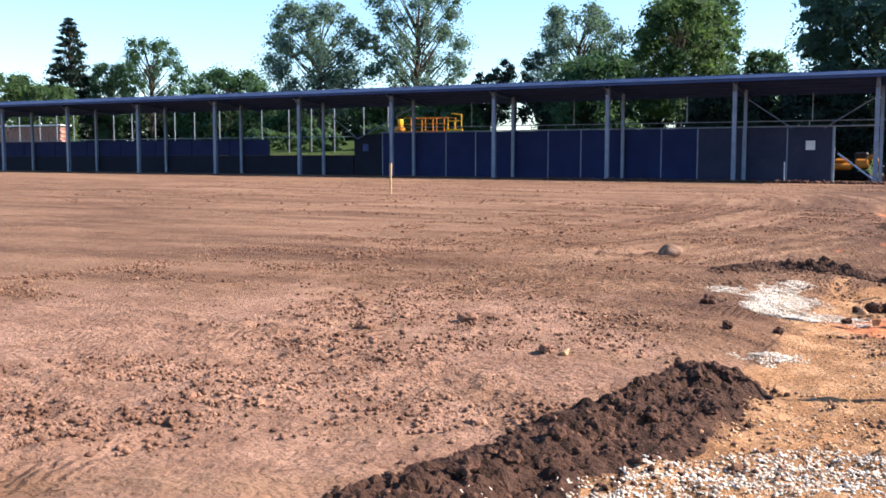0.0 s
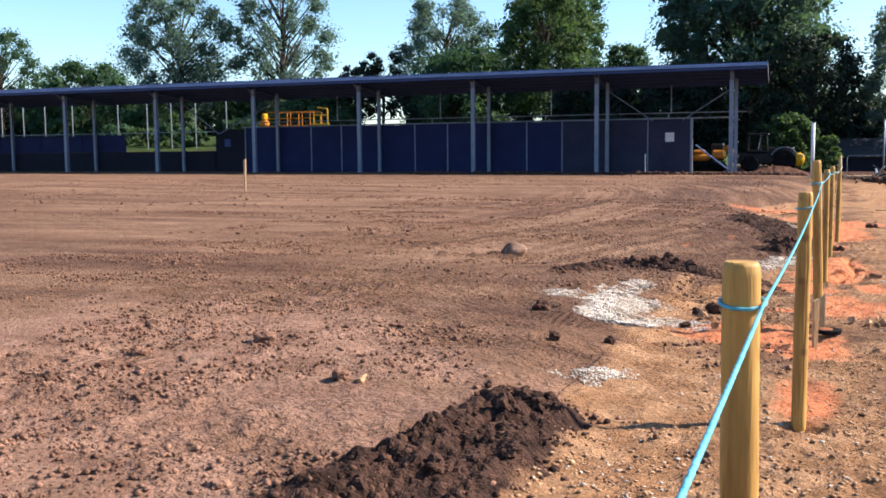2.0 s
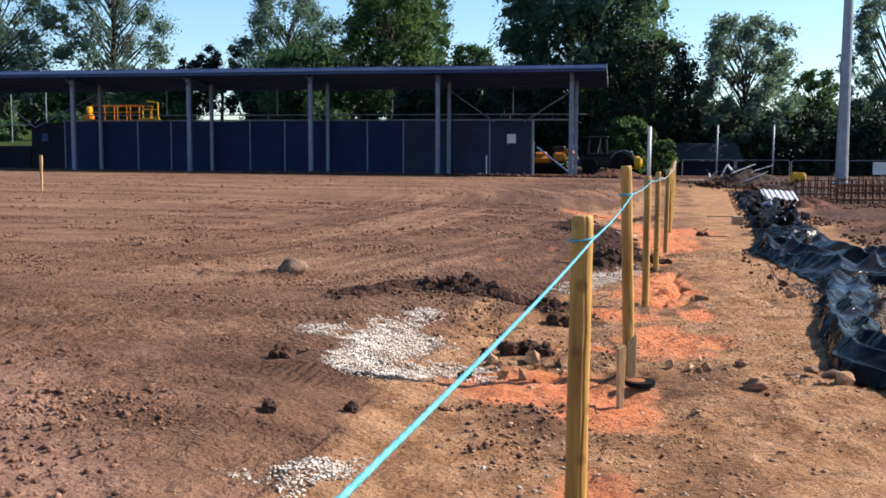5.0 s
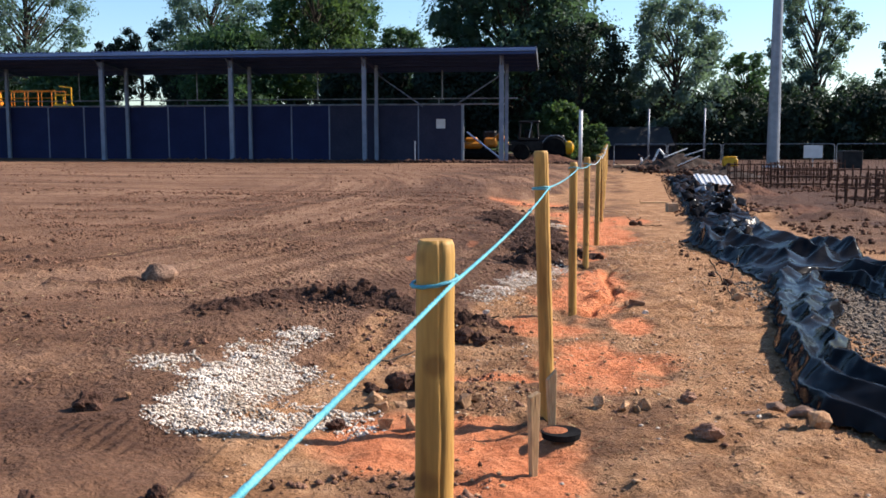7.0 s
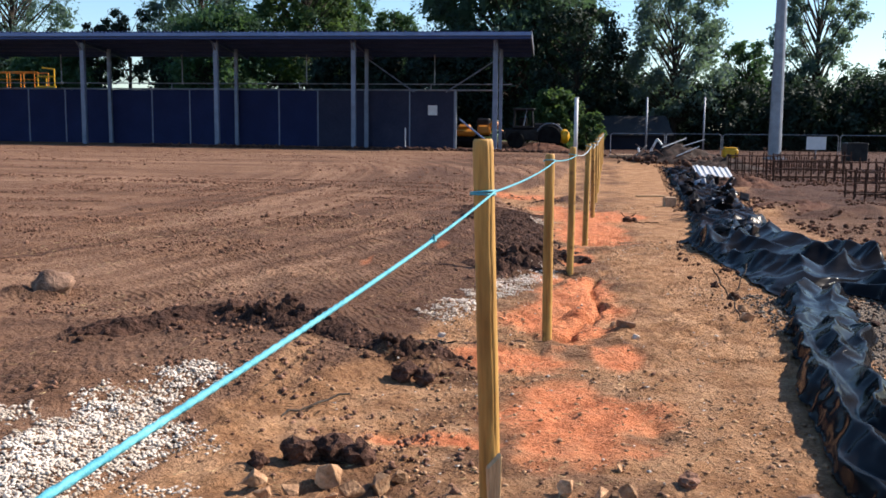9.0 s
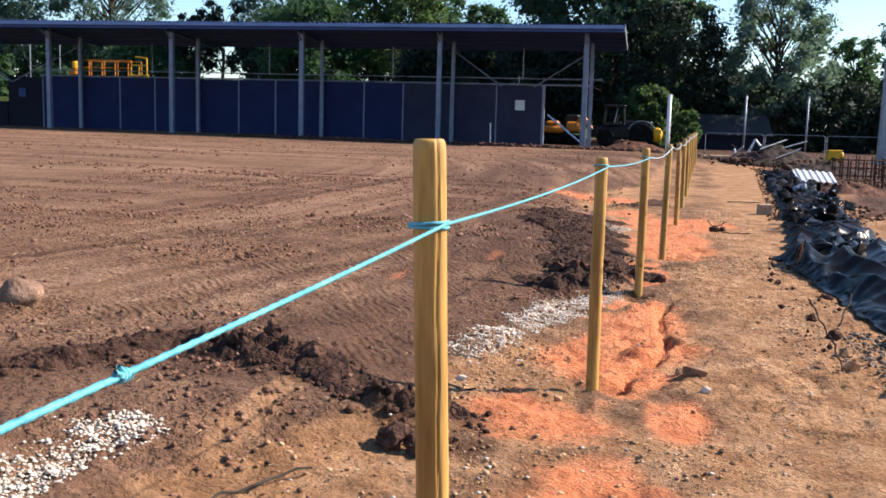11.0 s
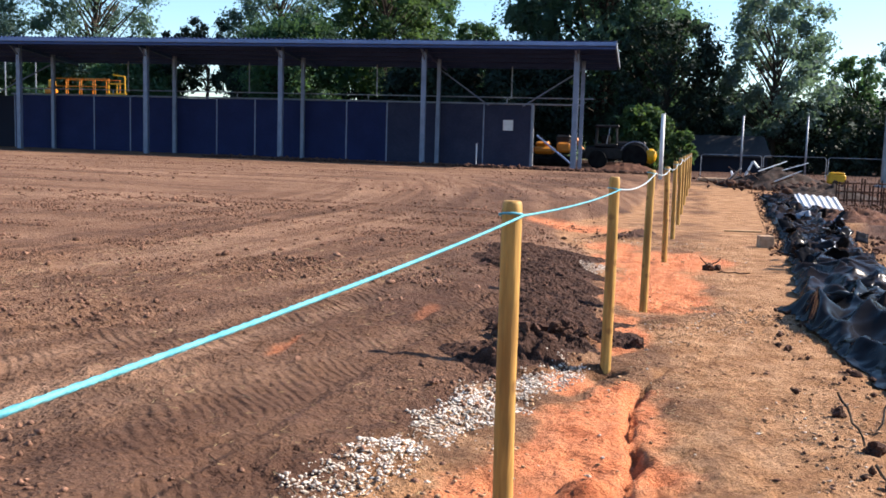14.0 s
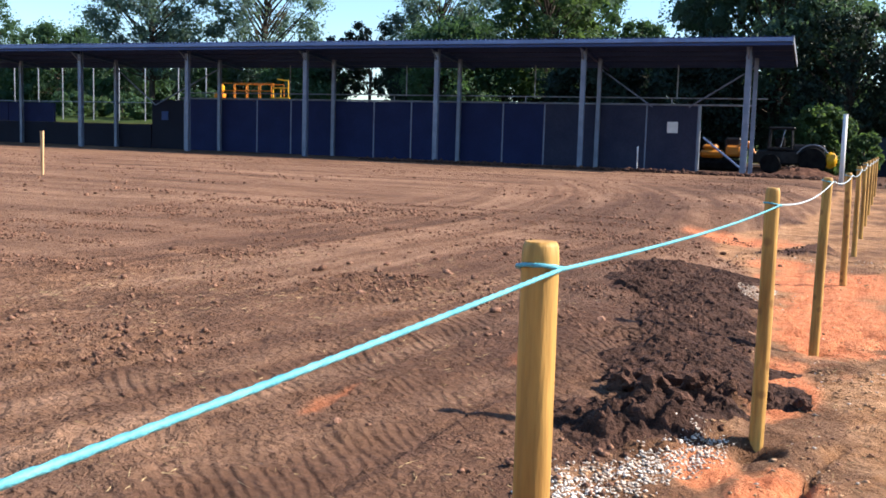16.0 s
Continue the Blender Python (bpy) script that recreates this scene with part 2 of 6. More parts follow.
M_SAWN = mat("sawn_wood", (0.34, 0.20, 0.09), (0.54, 0.36, 0.19), 3, 0.75, bump=0.3, fine=18, stretch=(6, 6, 0.8))
M_ROPE = mat("blue_rope", (0.055, 0.27, 0.34), (0.12, 0.40, 0.46), 20, 0.5, bump=0.2, fine=200, spread=0.15)
# the same blue rope farther off, glare painted in as a paler colour
M_ROPEFAR = mat("glare_pale_rope", (0.34, 0.43, 0.46), (0.48, 0.56, 0.58), 20, 0.5, bump=0.2, fine=200, spread=0.15)
M_STEEL = mat("galvanised_steel", (0.17, 0.19, 0.22), (0.25, 0.27, 0.31), 3, 0.5, metal=0.35, bump=0.05, fine=30, spread=0.1)
M_COLUMN = mat("blue_grey_steel", (0.12, 0.145, 0.205), (0.17, 0.20, 0.27), 3, 0.5, metal=0.2, bump=0.05, fine=30, spread=0.1)
# gutter and roof steel: bluish shade under the roof is in both colours
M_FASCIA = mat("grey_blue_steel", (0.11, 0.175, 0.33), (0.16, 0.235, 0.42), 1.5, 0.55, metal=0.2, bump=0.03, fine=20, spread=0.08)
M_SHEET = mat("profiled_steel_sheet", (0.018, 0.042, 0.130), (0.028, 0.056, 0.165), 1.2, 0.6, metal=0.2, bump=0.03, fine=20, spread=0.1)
# grey blockwork; the dark blue of its shade is put into the colour
M_WALL = mat("shaded_block_panel", (0.0045, 0.009, 0.050), (0.008, 0.015, 0.066), 0.9, 0.9, bump=0.3, fine=14, spread=0.12)
# end panels, lighter and greyer than the rest of the wall
M_WALLEND = mat("end_block_panel", (0.014, 0.017, 0.042), (0.024, 0.027, 0.054), 0.9, 0.9, bump=0.3, fine=14, spread=0.15)
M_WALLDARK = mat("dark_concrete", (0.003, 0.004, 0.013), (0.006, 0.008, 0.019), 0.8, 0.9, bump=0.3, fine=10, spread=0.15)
M_WHITE = mat("white_paint", (0.50, 0.50, 0.51), (0.62, 0.62, 0.62), 3, 0.5, bump=0.05, fine=30, spread=0.05)
M_YELLOW = mat("yellow_paint", (0.55, 0.27, 0.005), (0.66, 0.36, 0.01), 2, 0.45, bump=0.05, fine=20, spread=0.12)
M_ORANGE = mat("orange_paint", (0.50, 0.16, 0.010), (0.62, 0.23, 0.016), 2, 0.45, bump=0.05, fine=20, spread=0.15)
# black rubber and dark metal, deepened by tree shade on the loader
M_BLACK = mat("black_rubber", (0.005, 0.005, 0.006), (0.014, 0.014, 0.014), 4, 0.95, bump=0.2, fine=30, spec=0.05)
M_DARKMETAL = mat("dark_machine_metal", (0.006, 0.006, 0.008), (0.018, 0.018, 0.020), 4, 0.45, metal=0.0, bump=0.05, fine=30, spec=0.15)
M_DEBRIS = mat("mixed_debris", (0.010, 0.007, 0.006), (0.055, 0.034, 0.026), 3.5, 0.9, bump=0.8, fine=18, spread=0.4, spec=0.15)
# rust at half brightness: the cages' back-lit shade is in the colour
M_RUST = mat("shaded_rusty_steel", (0.035, 0.013, 0.008), (0.085, 0.032, 0.016), 9, 0.85, metal=0.2, bump=0.3, fine=60)
M_PLASTIC = mat("black_polythene", (0.007, 0.007, 0.008), (0.013, 0.013, 0.015), 3, 0.14, bump=0.03, fine=9, spread=0.2, spec=0.5)
M_PLASTIC.node_tree.nodes["Principled BSDF"].inputs["IOR"].default_value = 1.09
M_DUSTY = mat("dusty_polythene", (0.006, 0.006, 0.007), (0.028, 0.019, 0.015), 2.5, 0.24, bump=0.2, fine=14, spread=0.3, spec=0.5)
M_DUSTY.node_tree.nodes["Principled BSDF"].inputs["IOR"].default_value = 1.14
M_BLOCK = mat("pale_concrete_block", (0.33, 0.20, 0.11), (0.44, 0.29, 0.18), 12, 0.9, bump=0.3, fine=70)
M_BARK = mat("bark", (0.022, 0.016, 0.012), (0.055, 0.042, 0.030), 3, 0.95, bump=0.6, fine=20, stretch=(4, 4, 1))
M_TIN = mat("weathered_roof_sheet", (0.012, 0.013, 0.016), (0.026, 0.027, 0.030), 0.8, 0.8, bump=0.05, fine=8)
# near-black green: the shade on the low hedges is put into the leaf colour
L_DARK = leaf_mat("shaded_dark_leaves", (0.007, 0.015, 0.012), (0.020, 0.036, 0.025), 0.15)
# tree leaves paler and bluer than their own green, haze put into the colour
L_DEEP = leaf_mat("deep_leaves", (0.028, 0.061, 0.047), (0.071, 0.120, 0.091), 0.34)
L_MID = leaf_mat("mid_leaves", (0.021, 0.051, 0.031), (0.057, 0.106, 0.060))
L_LIGHT = leaf_mat("yellow_green_leaves", (0.028, 0.059, 0.026), (0.074, 0.120, 0.055))
L_GREY = leaf_mat("grey_green_leaves", (0.042, 0.080, 0.081), (0.103, 0.157, 0.148))
L_PALE = leaf_mat("pale_hazy_leaves", (0.052, 0.088, 0.091), (0.114, 0.167, 0.163), 0.42)
L_FIR = leaf_mat("fir_needles", (0.006, 0.014, 0.010), (0.015, 0.029, 0.019), 0.12)


# ---- mesh helpers ----
def mesh_ob(name, bm, material, parent=None, smooth=False):
    me = bpy.data.meshes.new(name)
    bm.to_mesh(me)
    bm.free()
    me.materials.append(material)
    if smooth:
        me.polygons.foreach_set("use_smooth", [True] * len(me.polygons))
    ob = new(name, me)
    if parent:
        ob.parent = parent
    return ob


def part(name, bm, material, parent, label="", smooth=False):
    ob = mesh_ob(name, bm, material, parent, smooth)
    return tagged(ob, label) if label else ob


def raw(name, verts, faces, material, parent=None, smooth=False):
    me = bpy.data.meshes.new(name)
    me.from_pydata([tuple(v) for v in verts], [], [tuple(f) for f in faces])
    me.materials.append(material)
    if smooth:
        me.polygons.foreach_set("use_smooth", [True] * len(me.polygons))
    me.update()
    ob = new(name, me)
    if parent:
        ob.parent = parent
    return ob


def box(bm, x0, x1, y0, y1, z0, z1, bev=0.0):
    vs = [bm.verts.new((x, y, z)) for x in (x0, x1) for y in (y0, y1) for z in (z0, z1)]
    fs = [bm.faces.new([vs[i] for i in f]) for f in ((0, 1, 3, 2), (4, 6, 7, 5), (0, 4, 5, 1), (2, 3, 7, 6), (0, 2, 6, 4), (1, 5, 7, 3))]
    if bev:
        bmesh.ops.bevel(bm, geom=list({e for f in fs for e in f.edges}), offset=bev, segments=1, affect="EDGES")
    return bm


def boxed(*a, bev=0.0):
    return box(bmesh.new(), *a, bev=bev)


def rod(bm, a, b, r0, r1=None, seg=8, cap=True):
    a, b = Vector(a), Vector(b)
    r1 = r0 if r1 is None else r1
    q = (b - a).to_track_quat("Z", "Y")
    rings = []
    for p, r in ((a, r0), (b, r1)):
        rings.append([bm.verts.new(p + q @ Vector((r * math.cos(2 * math.pi * i / seg), r * math.sin(2 * math.pi * i / seg), 0))) for i in range(seg)])
    for i in range(seg):
        bm.faces.new((rings[0][i], rings[0][(i + 1) % seg], rings[1][(i + 1) % seg], rings[1][i]))
    if cap:
        bm.faces.new(rings[0][::-1])
        bm.faces.new(rings[1])
    return bm


def rods(*segs, seg=8):
    bm = bmesh.new()
    for s in segs:
        rod(bm, *s, seg=seg)
    return bm


def thing(name, x, y, z, label, category, group="", rz=0.0):
    e = new(name)
    e.matrix_world = pose(x, y, z, 0, 0, rz)
    return tagged(e, label, category, group)


def smooth01(v, a, b):
    u = np.clip((v - a) / (b - a), 0, 1)
    return u * u * (3 - 2 * u)


def vnoise(x, y, seed=0):
    """Value noise on a unit lattice, -1 to 1."""
    xi, yi = np.floor(x).astype(np.int64), np.floor(y).astype(np.int64)
    fx, fy = x - xi, y - yi
    fx, fy = fx * fx * (3 - 2 * fx), fy * fy * (3 - 2 * fy)

    def h(i, j):
        v = (i * 374761393 + j * 668265263 + seed * 974634777) & 0x7FFFFFFF
        v = ((v ^ (v >> 13)) * 1274126177) & 0x7FFFFFFF
        return ((v ^ (v >> 16)) & 0xFFFF) / 32767.5 - 1
    return (h(xi, yi) * (1 - fx) + h(xi + 1, yi) * fx) * (1 - fy) + (h(xi, yi + 1) * (1 - fx) + h(xi + 1, yi + 1) * fx) * fy


def fbm(x, y, octaves=4, seed=0, gain=0.5):
    s, a, t = 0, 1.0, 0
    for o in range(octaves):
        s = s + a * vnoise(x * 2 ** o + 17.3 * o, y * 2 ** o - 9.1 * o, seed + o)
        t += a
        a *= gain
    return s / t


def seg_dist(x, y, ax, ay, bx, by):
    """Distance from a segment, and the share of its length."""
    dx, dy = bx - ax, by - ay
    u = np.clip(((x - ax) * dx + (y - ay) * dy) / (dx * dx + dy * dy), 0, 1)
    return np.hypot(x - ax - u * dx, y - ay - u * dy), u


# ---- ground ----
EDGE_Y = [0, 3, 5, 7, 9, 11, 12, 13.5, 15.5, 17, 20, 23, 26, 29, 33, 45, 60]
EDGE_X = [-2.6, -2.0, -0.9, -0.95, -1.0, -0.95, -0.25, -0.1, 0.2, 0.6, 0.65, 0.5, -0.2, -0.4, 0.8, 1.6, 2.0]
# damp soil ridges: ends, half width, height
RIDGES = [(-1.86, 3.1, -1.45, 4.3, 0.29, 0.048), (-1.45, 4.3, -1.15, 5.3, 0.33, 0.042), (-1.17, 5.3, -1.10, 6.15, 0.29, 0.08),
          (-2.1, 11.9, -1.6, 12.55, 0.17, 0.035), (-1.6, 12.6, -0.7, 12.45, 0.20, 0.028), (-0.7, 12.4, -0.1, 12.1, 0.17, 0.035), (-0.20, 12.16, -0.06, 12.12, 0.17, 0.09),
          (0.0, 12.3, 0.10, 12.25, 0.12, 0.04), (0.32, 16.25, 0.60, 16.8, 0.27, 0.085), (0.42, 17.3, 0.36, 19.2, 0.40, 0.026), (0.28, 19.2, 0.1, 22.6, 0.44, 0.022), (-0.35, 20.2, -0.2, 22.6, 0.3, 0.03),
          (0.75, 17.3, 0.9, 17.35, 0.12, 0.06), (-3.9, 13.0, -3.0, 13.15, 0.10, 0.04), (0.6, 26.5, 1.2, 27.2, 0.3, 0.1)]
RIDGES += [(4.7, 24.6, 5.6, 26.6, 0.4, 0.18), (5.8, 24.6, 6.8, 25.6, 0.5, 0.2), (5.0, 30.0, 6.6, 31.0, 0.5, 0.22)]
# clay patches: centre, half sizes
CLAY = [(0.0, 9.3, 0.7, 0.5), (0.4, 8.75, 0.42, 0.4), (0.86, 11.15, 0.5, 0.75), (0.2, 10.7, 0.42, 0.14), (0.5, 12.4, 0.48, 0.45), (0.95, 14.45, 0.46, 1.15), (0.62, 13.7, 0.3, 0.5),
        (1.15, 12.55, 0.2, 0.45), (0.9, 13.4, 0.3, 0.5), (1.05, 15.6, 0.30, 0.5), (0.78, 16.0, 0.2, 0.4), (0.98, 17.9, 0.26, 1.1), (1.3, 20.6, 0.6, 2.2), (1.45, 23.6, 0.95, 1.6),
        (-0.1, 28.3, 1.0, 0.9), (0.7, 25.2, 0.5, 0.8), (-0.48, 17.2, 0.07, 0.45), (-1.05, 15.6, 0.04, 0.3), 
        (0.35, 7.2, 0.22, 0.5), (6.9, 27.5, 0.6, 0.8)]
# white gravel: ends, half width
GRAVEL = [(-1.22, 9.3, -1.30, 10.2, 0.13), (-1.30, 10.2, -1.18, 11.3, 0.10), (-1.1, 9.3, -0.62, 9.65, 0.17), (-1.15, 9.7, -1.05, 10.4, 0.15), (-0.85, 9.8, -0.7, 9.9, 0.06), (-1.78, 10.2, -1.6, 10.3, 0.05),
          (-0.12, 13.5, 0.12, 14.6, 0.09), (0.12, 14.5, 0.40, 15.6, 0.14), (0.5, 15.8, 0.7, 16.3, 0.05), (-1.5, 3.45, -0.85, 4.35, 0.13), (-0.9, 4.25, -0.25, 4.85, 0.24), (-0.95, 7.1, -0.85, 7.4, 0.10),
          (0.45, 21.6, 0.65, 22.2, 0.12), (-1.2, 3.2, 0.3, 4.0, 0.27)]
# wheel tracks: ends, half width
TRACKS = [(-3.9, 2.3, -2.25, 3.9, 0.22), (-5.9, 5.2, -3.6, 6.6, 0.2), (-2.3, 8.5, -1.3, 8.95, 0.2), (-2.3, 10.2, -1.5, 11.8, 0.2), (-0.9, 12.0, -0.35, 13.6, 0.2),
          (-1.0, 13.3, -0.55, 17.0, 0.3), (-0.35, 15.4, 0.05, 18.6, 0.25), (-1.5, 14.6, -1.2, 18.0, 0.3), (-2.4, 12.8, -2.0, 15.5, 0.25), (-0.2, 17.8, 0.0, 21.0, 0.25), (-3.0, 10.2, -5.0, 9.0, 0.2), (-2.2, 17.5, -1.0, 22.0, 0.22)]
HOLES = [(0.96, 16.30, 0.10, 0.14), (0.55, 9.9, 0.09, 0.05), (1.2, 19.15, 0.12, 0.08), (0.32, 6.55, 0.1, 0.06), (0.81, 13.08, 0.08, 0.10), (0.62, 13.0, 0.05, 0.05)]


def union(x, y, segs, wob=0.1, seed=3):
    """Signed depth inside a union of thick segments: above 0 inside."""
    w = wob * fbm(x * 3.1, y * 3.1, 4, seed)
    d = np.full(np.shape(x), -9.0)
    for ax, ay, bx, by, r in segs:
        d = np.maximum(d, r - seg_dist(x, y, ax, ay, bx, by)[0])
    return d + w


def lumpy(x, y, cell, seed, share=0.8):
    """Rounded lumps, about one to a cell: 0 between them, up to 1 on top."""
    u = x / cell + 0.45 * vnoise(x / cell * 1.7, y / cell * 1.7, seed + 1)
    v = y / cell + 0.45 * vnoise(x / cell * 1.7 + 31, y / cell * 1.7, seed + 2)
    iu, iv = np.floor(u).astype(np.int64), np.floor(v).astype(np.int64)
    out = np.zeros(np.shape(u))
    for di in (-1, 0, 1):
        for dj in (-1, 0, 1):
            a, b = iu + di, iv + dj
            h = (a * 374761393 + b * 668265263 + seed * 974634777) & 0x7FFFFFFF
            h = ((h ^ (h >> 13)) * 1274126177) & 0x7FFFFFFF
            h = h ^ (h >> 16)
            r1, r2, r3 = (h & 255) / 255.0, ((h >> 8) & 255) / 255.0, ((h >> 16) & 127) / 127.0
            d2 = ((u - a - 0.15 - 0.7 * r1) ** 2 + (v - b - 0.15 - 0.7 * r2) ** 2) / (0.4 + 0.4 * r3) ** 2
            out = np.maximum(out, (0.35 + 0.65 * r3) * ((r1 + r2) % 1.0 < share) * np.sqrt(np.clip(1 - d2, 0, 1)))
    return out


def ground_z(x, y, detail=True):
    x, y = np.asarray(x, float), np.asarray(y, float)
    side = smooth01(x - np.interp(y, EDGE_Y, EDGE_X) + 0.2 * fbm(x * 1.5, y * 1.5, 3, 5), -0.55 - 0.9 * smooth01(y, 12, 15), 0.4)
    far = np.clip(-x, 0, 80)
    field = 0.13 + 0.0062 * np.clip(y, -20, 58) + 0.0058 * far
    field = field + 0.03 * fbm(x * 0.45, y * 0.7, 3, 8) * smooth01(y, -2, 3) * smooth01(-y, -40, -26) + 0.05 * fbm(x * 0.13, y * 0.16, 2, 9) * smooth01(y, 14, 24) * smooth01(-y, -54, -44)
    path = 0.055 - 0.0035 * np.clip(y - 9, 0, 16) + smooth01(y, 32, 54) * 0.4
    z = field * (1 - side) + path * side
    # made ground behind the stand
    z = z + smooth01(y, 59.2, 61.0) * smooth01(-x, 8, 15) * (1.75 - 0.0058 * far) * (1 + 1.1 * smooth01(y, 62, 85))
    if not detail:
        return z
    n2 = fbm(x * 4, y * 4, 4, 11)
    z = z + (1 - side) * (0.022 * fbm(x * 1.1, y * 2.6, 3, 15) + 0.012 * fbm(x * 2.2, y * 2.2, 3, 16)) * smooth01(-y, -30, -16)
    near = (1 - smooth01(y, 16, 27)) * (1 - smooth01(-x, 5.5, 9)) * (1 - smooth01(x, 3.2, 5))
    z = z + near * (0.020 * n2 + 1.9 * (0.010 + 0.012 * smooth01(fbm(x * 0.8, y * 1.3, 3, 14), -0.1, 0.4)) * fbm(x * 11, y * 11, 4, 12, 0.68) * (1 + 0.25 * side))
    n3 = 0.6 - 2.2 * np.abs(fbm(x * 5, y * 5, 4, 21, 0.6))
    n4 = fbm(x * 17, y * 17, 3, 23, 0.65)
    lift, broken = np.zeros_like(z), np.zeros_like(z)
    for ax, ay, bx, by, w, h in RIDGES:
        d, u = seg_dist(x, y, ax, ay, bx, by)
        k = np.clip(1 - (d / w) ** 2, 0, 1) ** 0.7
        lift = np.maximum(lift, k * h * (0.35 + 0.6 * n2 + 0.5 * n3))
        broken = np.maximum(broken, k ** 0.6 * min(1.0, h / 0.06))
    patchy = 0.35 + 0.9 * smooth01(fbm(x * 1.9, y * 1.9, 3, 25), -0.3, 0.35)
    z = z + lift + broken * patchy * (0.058 * lumpy(x, y, 0.19, 201, 0.6) + 0.050 * lumpy(x, y, 0.10, 203, 0.7) + 0.030 * lumpy(x, y, 0.052, 205) + 0.012 * n4)
    tracked = np.zeros_like(z)
    for ax, ay, bx, by, w in TRACKS:
        d, u = seg_dist(x, y, ax, ay, bx, by)
        ln = math.hypot(bx - ax, by - ay)
        side_d = ((x - ax) * (by - ay) - (y - ay) * (bx - ax)) / ln
        k = smooth01(w - d, 0, 0.06) * smooth01(u, 0.0, 0.08) * smooth01(1 - u, 0.0, 0.08)
        bars = np.sin((u * ln + 0.9 * np.abs(side_d)) * 2 * math.pi / 0.125)
        k = k * smooth01(n2 + 0.6 * fbm(x * 1.3, y * 1.3, 2, 27), -0.25, 0.25)
        z = z + k * (-0.013 + 0.013 * smooth01(bars, -0.5, 0.5) * np.clip(0.75 + 1.1 * n2, 0, 2))
        tracked = np.maximum(tracked, k)
    loose = smooth01(fbm(x * 0.8, y * 1.3, 3, 14), -0.05, 0.4) * (1 - 0.9 * tracked)
    z = z + near * (1 - 0.75 * side) * loose * (0.024 * lumpy(x, y, 0.13, 211, 0.4) + 0.018 * lumpy(x, y, 0.075, 213, 0.5))
    for cx, cy, r, dep in HOLES:
        z = z - dep * smooth01(r - np.hypot(x - cx, y - cy), -0.05, 0.05)
    lay = np.zeros_like(z)
    for cx, cy, rx, ry in CLAY:
        lay = np.maximum(lay, smooth01(1 - np.hypot((x - cx) / rx, (y - cy) / ry), -0.1, 0.3))
    z = z + lay * (0.030 * fbm(x * 6.5, y * 2.6, 3, 77) - 0.012)
    # broken trench along the clay
    d = x - (0.93 + 0.10 * (y - 13) + 0.05 * np.sin(y * 2.3) + 0.05 * fbm(x * 0 + 1, y * 2, 3, 31))
    span = smooth01(y, 12.8, 13.2) * smooth01(-y, -17.0, -16.2)
    z = z + span * (-0.085 * smooth01(0.022 - np.abs(d) + 0.06 * n2 + 0.03 * n4, -0.02, 0.03) + 0.015 * smooth01(0.16 - np.abs(d + 0.17), 0, 0.12) * (0.6 + n2 + n4))
    return z


def gz(x, y):
    return float(ground_z(np.array([x]), np.array([y]))[0])


def graded(lo, a, b, hi, step, grow):
    mids = list(np.arange(a, b + 1e-6, step))
    out, s, v = [], step, a
    while v > lo:
        s *= grow
        v -= s
        out.append(v)
    up, s, v = [], step, mids[-1]
    while v < hi:
        s *= grow
        v += s
        up.append(v)
    return np.array(out[::-1] + mids + up)


gx = graded(-1500, -4.4, 2.7, 1500, 0.031, 1.06)
gy = graded(-1500, 2.8, 18.5, 3000, 0.033, 1.035)
GX, GY = np.meshgrid(gx, gy)
GZ = ground_z(GX, GY)
nx, ny = len(gx), len(gy)
me = bpy.data.meshes.new("ground")
me.vertices.add(nx * ny)
me.vertices.foreach_set("co", np.stack([GX, GY, GZ], -1).ravel())
ii = (np.arange(ny - 1)[:, None] * nx + np.arange(nx - 1)[None, :]).ravel()
quads = np.stack([ii, ii + 1, ii + nx + 1, ii + nx], 1)
me.loops.add(quads.size)
me.loops.foreach_set("vertex_index", quads.ravel())
me.polygons.add(len(quads))
me.polygons.foreach_set("loop_start", np.arange(0, quads.size, 4))
me.update(calc_edges=True)
me.polygons.foreach_set("use_smooth", np.ones(len(quads), bool))
wob = fbm(GX * 2.2, GY * 2.2, 4, 41)
m_path = smooth01(GX - np.interp(GY, EDGE_Y, EDGE_X) + 0.22 * wob, -0.08, 0.12)
m_path = np.maximum(m_path, 0.8 * smooth01(0.085 - seg_dist(GX, GY, -0.80, 10.5, -0.72, 12.15)[0] + 0.03 * wob, -0.01, 0.02))
m_clay = np.zeros_like(GX)
for cx, cy, rx, ry in CLAY:
    q = 1 - np.hypot((GX - cx) / rx, (GY - cy) / ry) + 0.45 * fbm(GX * 3.5, GY * 3.5, 4, 43)
    m_clay = np.maximum(m_clay, smooth01(q, -0.12, 0.42))
m_damp_shade = np.zeros_like(GX)
for ax, ay, bx, by, w, h in RIDGES[:-3]:
    d, u = seg_dist(GX, GY, ax, ay, bx, by)
    m_damp_shade = np.maximum(m_damp_shade, smooth01(w * 1.05 - d + 0.12 * wob, -0.05, 0.1))
m_damp_shade = np.maximum(m_damp_shade, 0.32 * smooth01(fbm(GX * 0.5, GY * 1.1, 4, 47) + 0.15 * wob, 0.18, 0.5) * (1 - m_path) * smooth01(-GY, -24, -18) * smooth01(GY, 4, 9))
m_damp_shade = np.maximum(m_damp_shade, 0.8 * smooth01(fbm(GX * 0.7, GY * 0.5, 4, 49), 0.1, 0.5) * smooth01(GY, 50, 54) * smooth01(-GY, -59, -57))
m_grey = smooth01(GX - 2.75 - 0.05 * wob + 0.02 * np.abs(GY - 11), 0, 0.2) * smooth01(-GY, -15.5, -14.5)
m_grass = np.maximum(smooth01(GY, 59.8, 61) * smooth01(-GX, 12, 15), smooth01(GY, 90, 110))
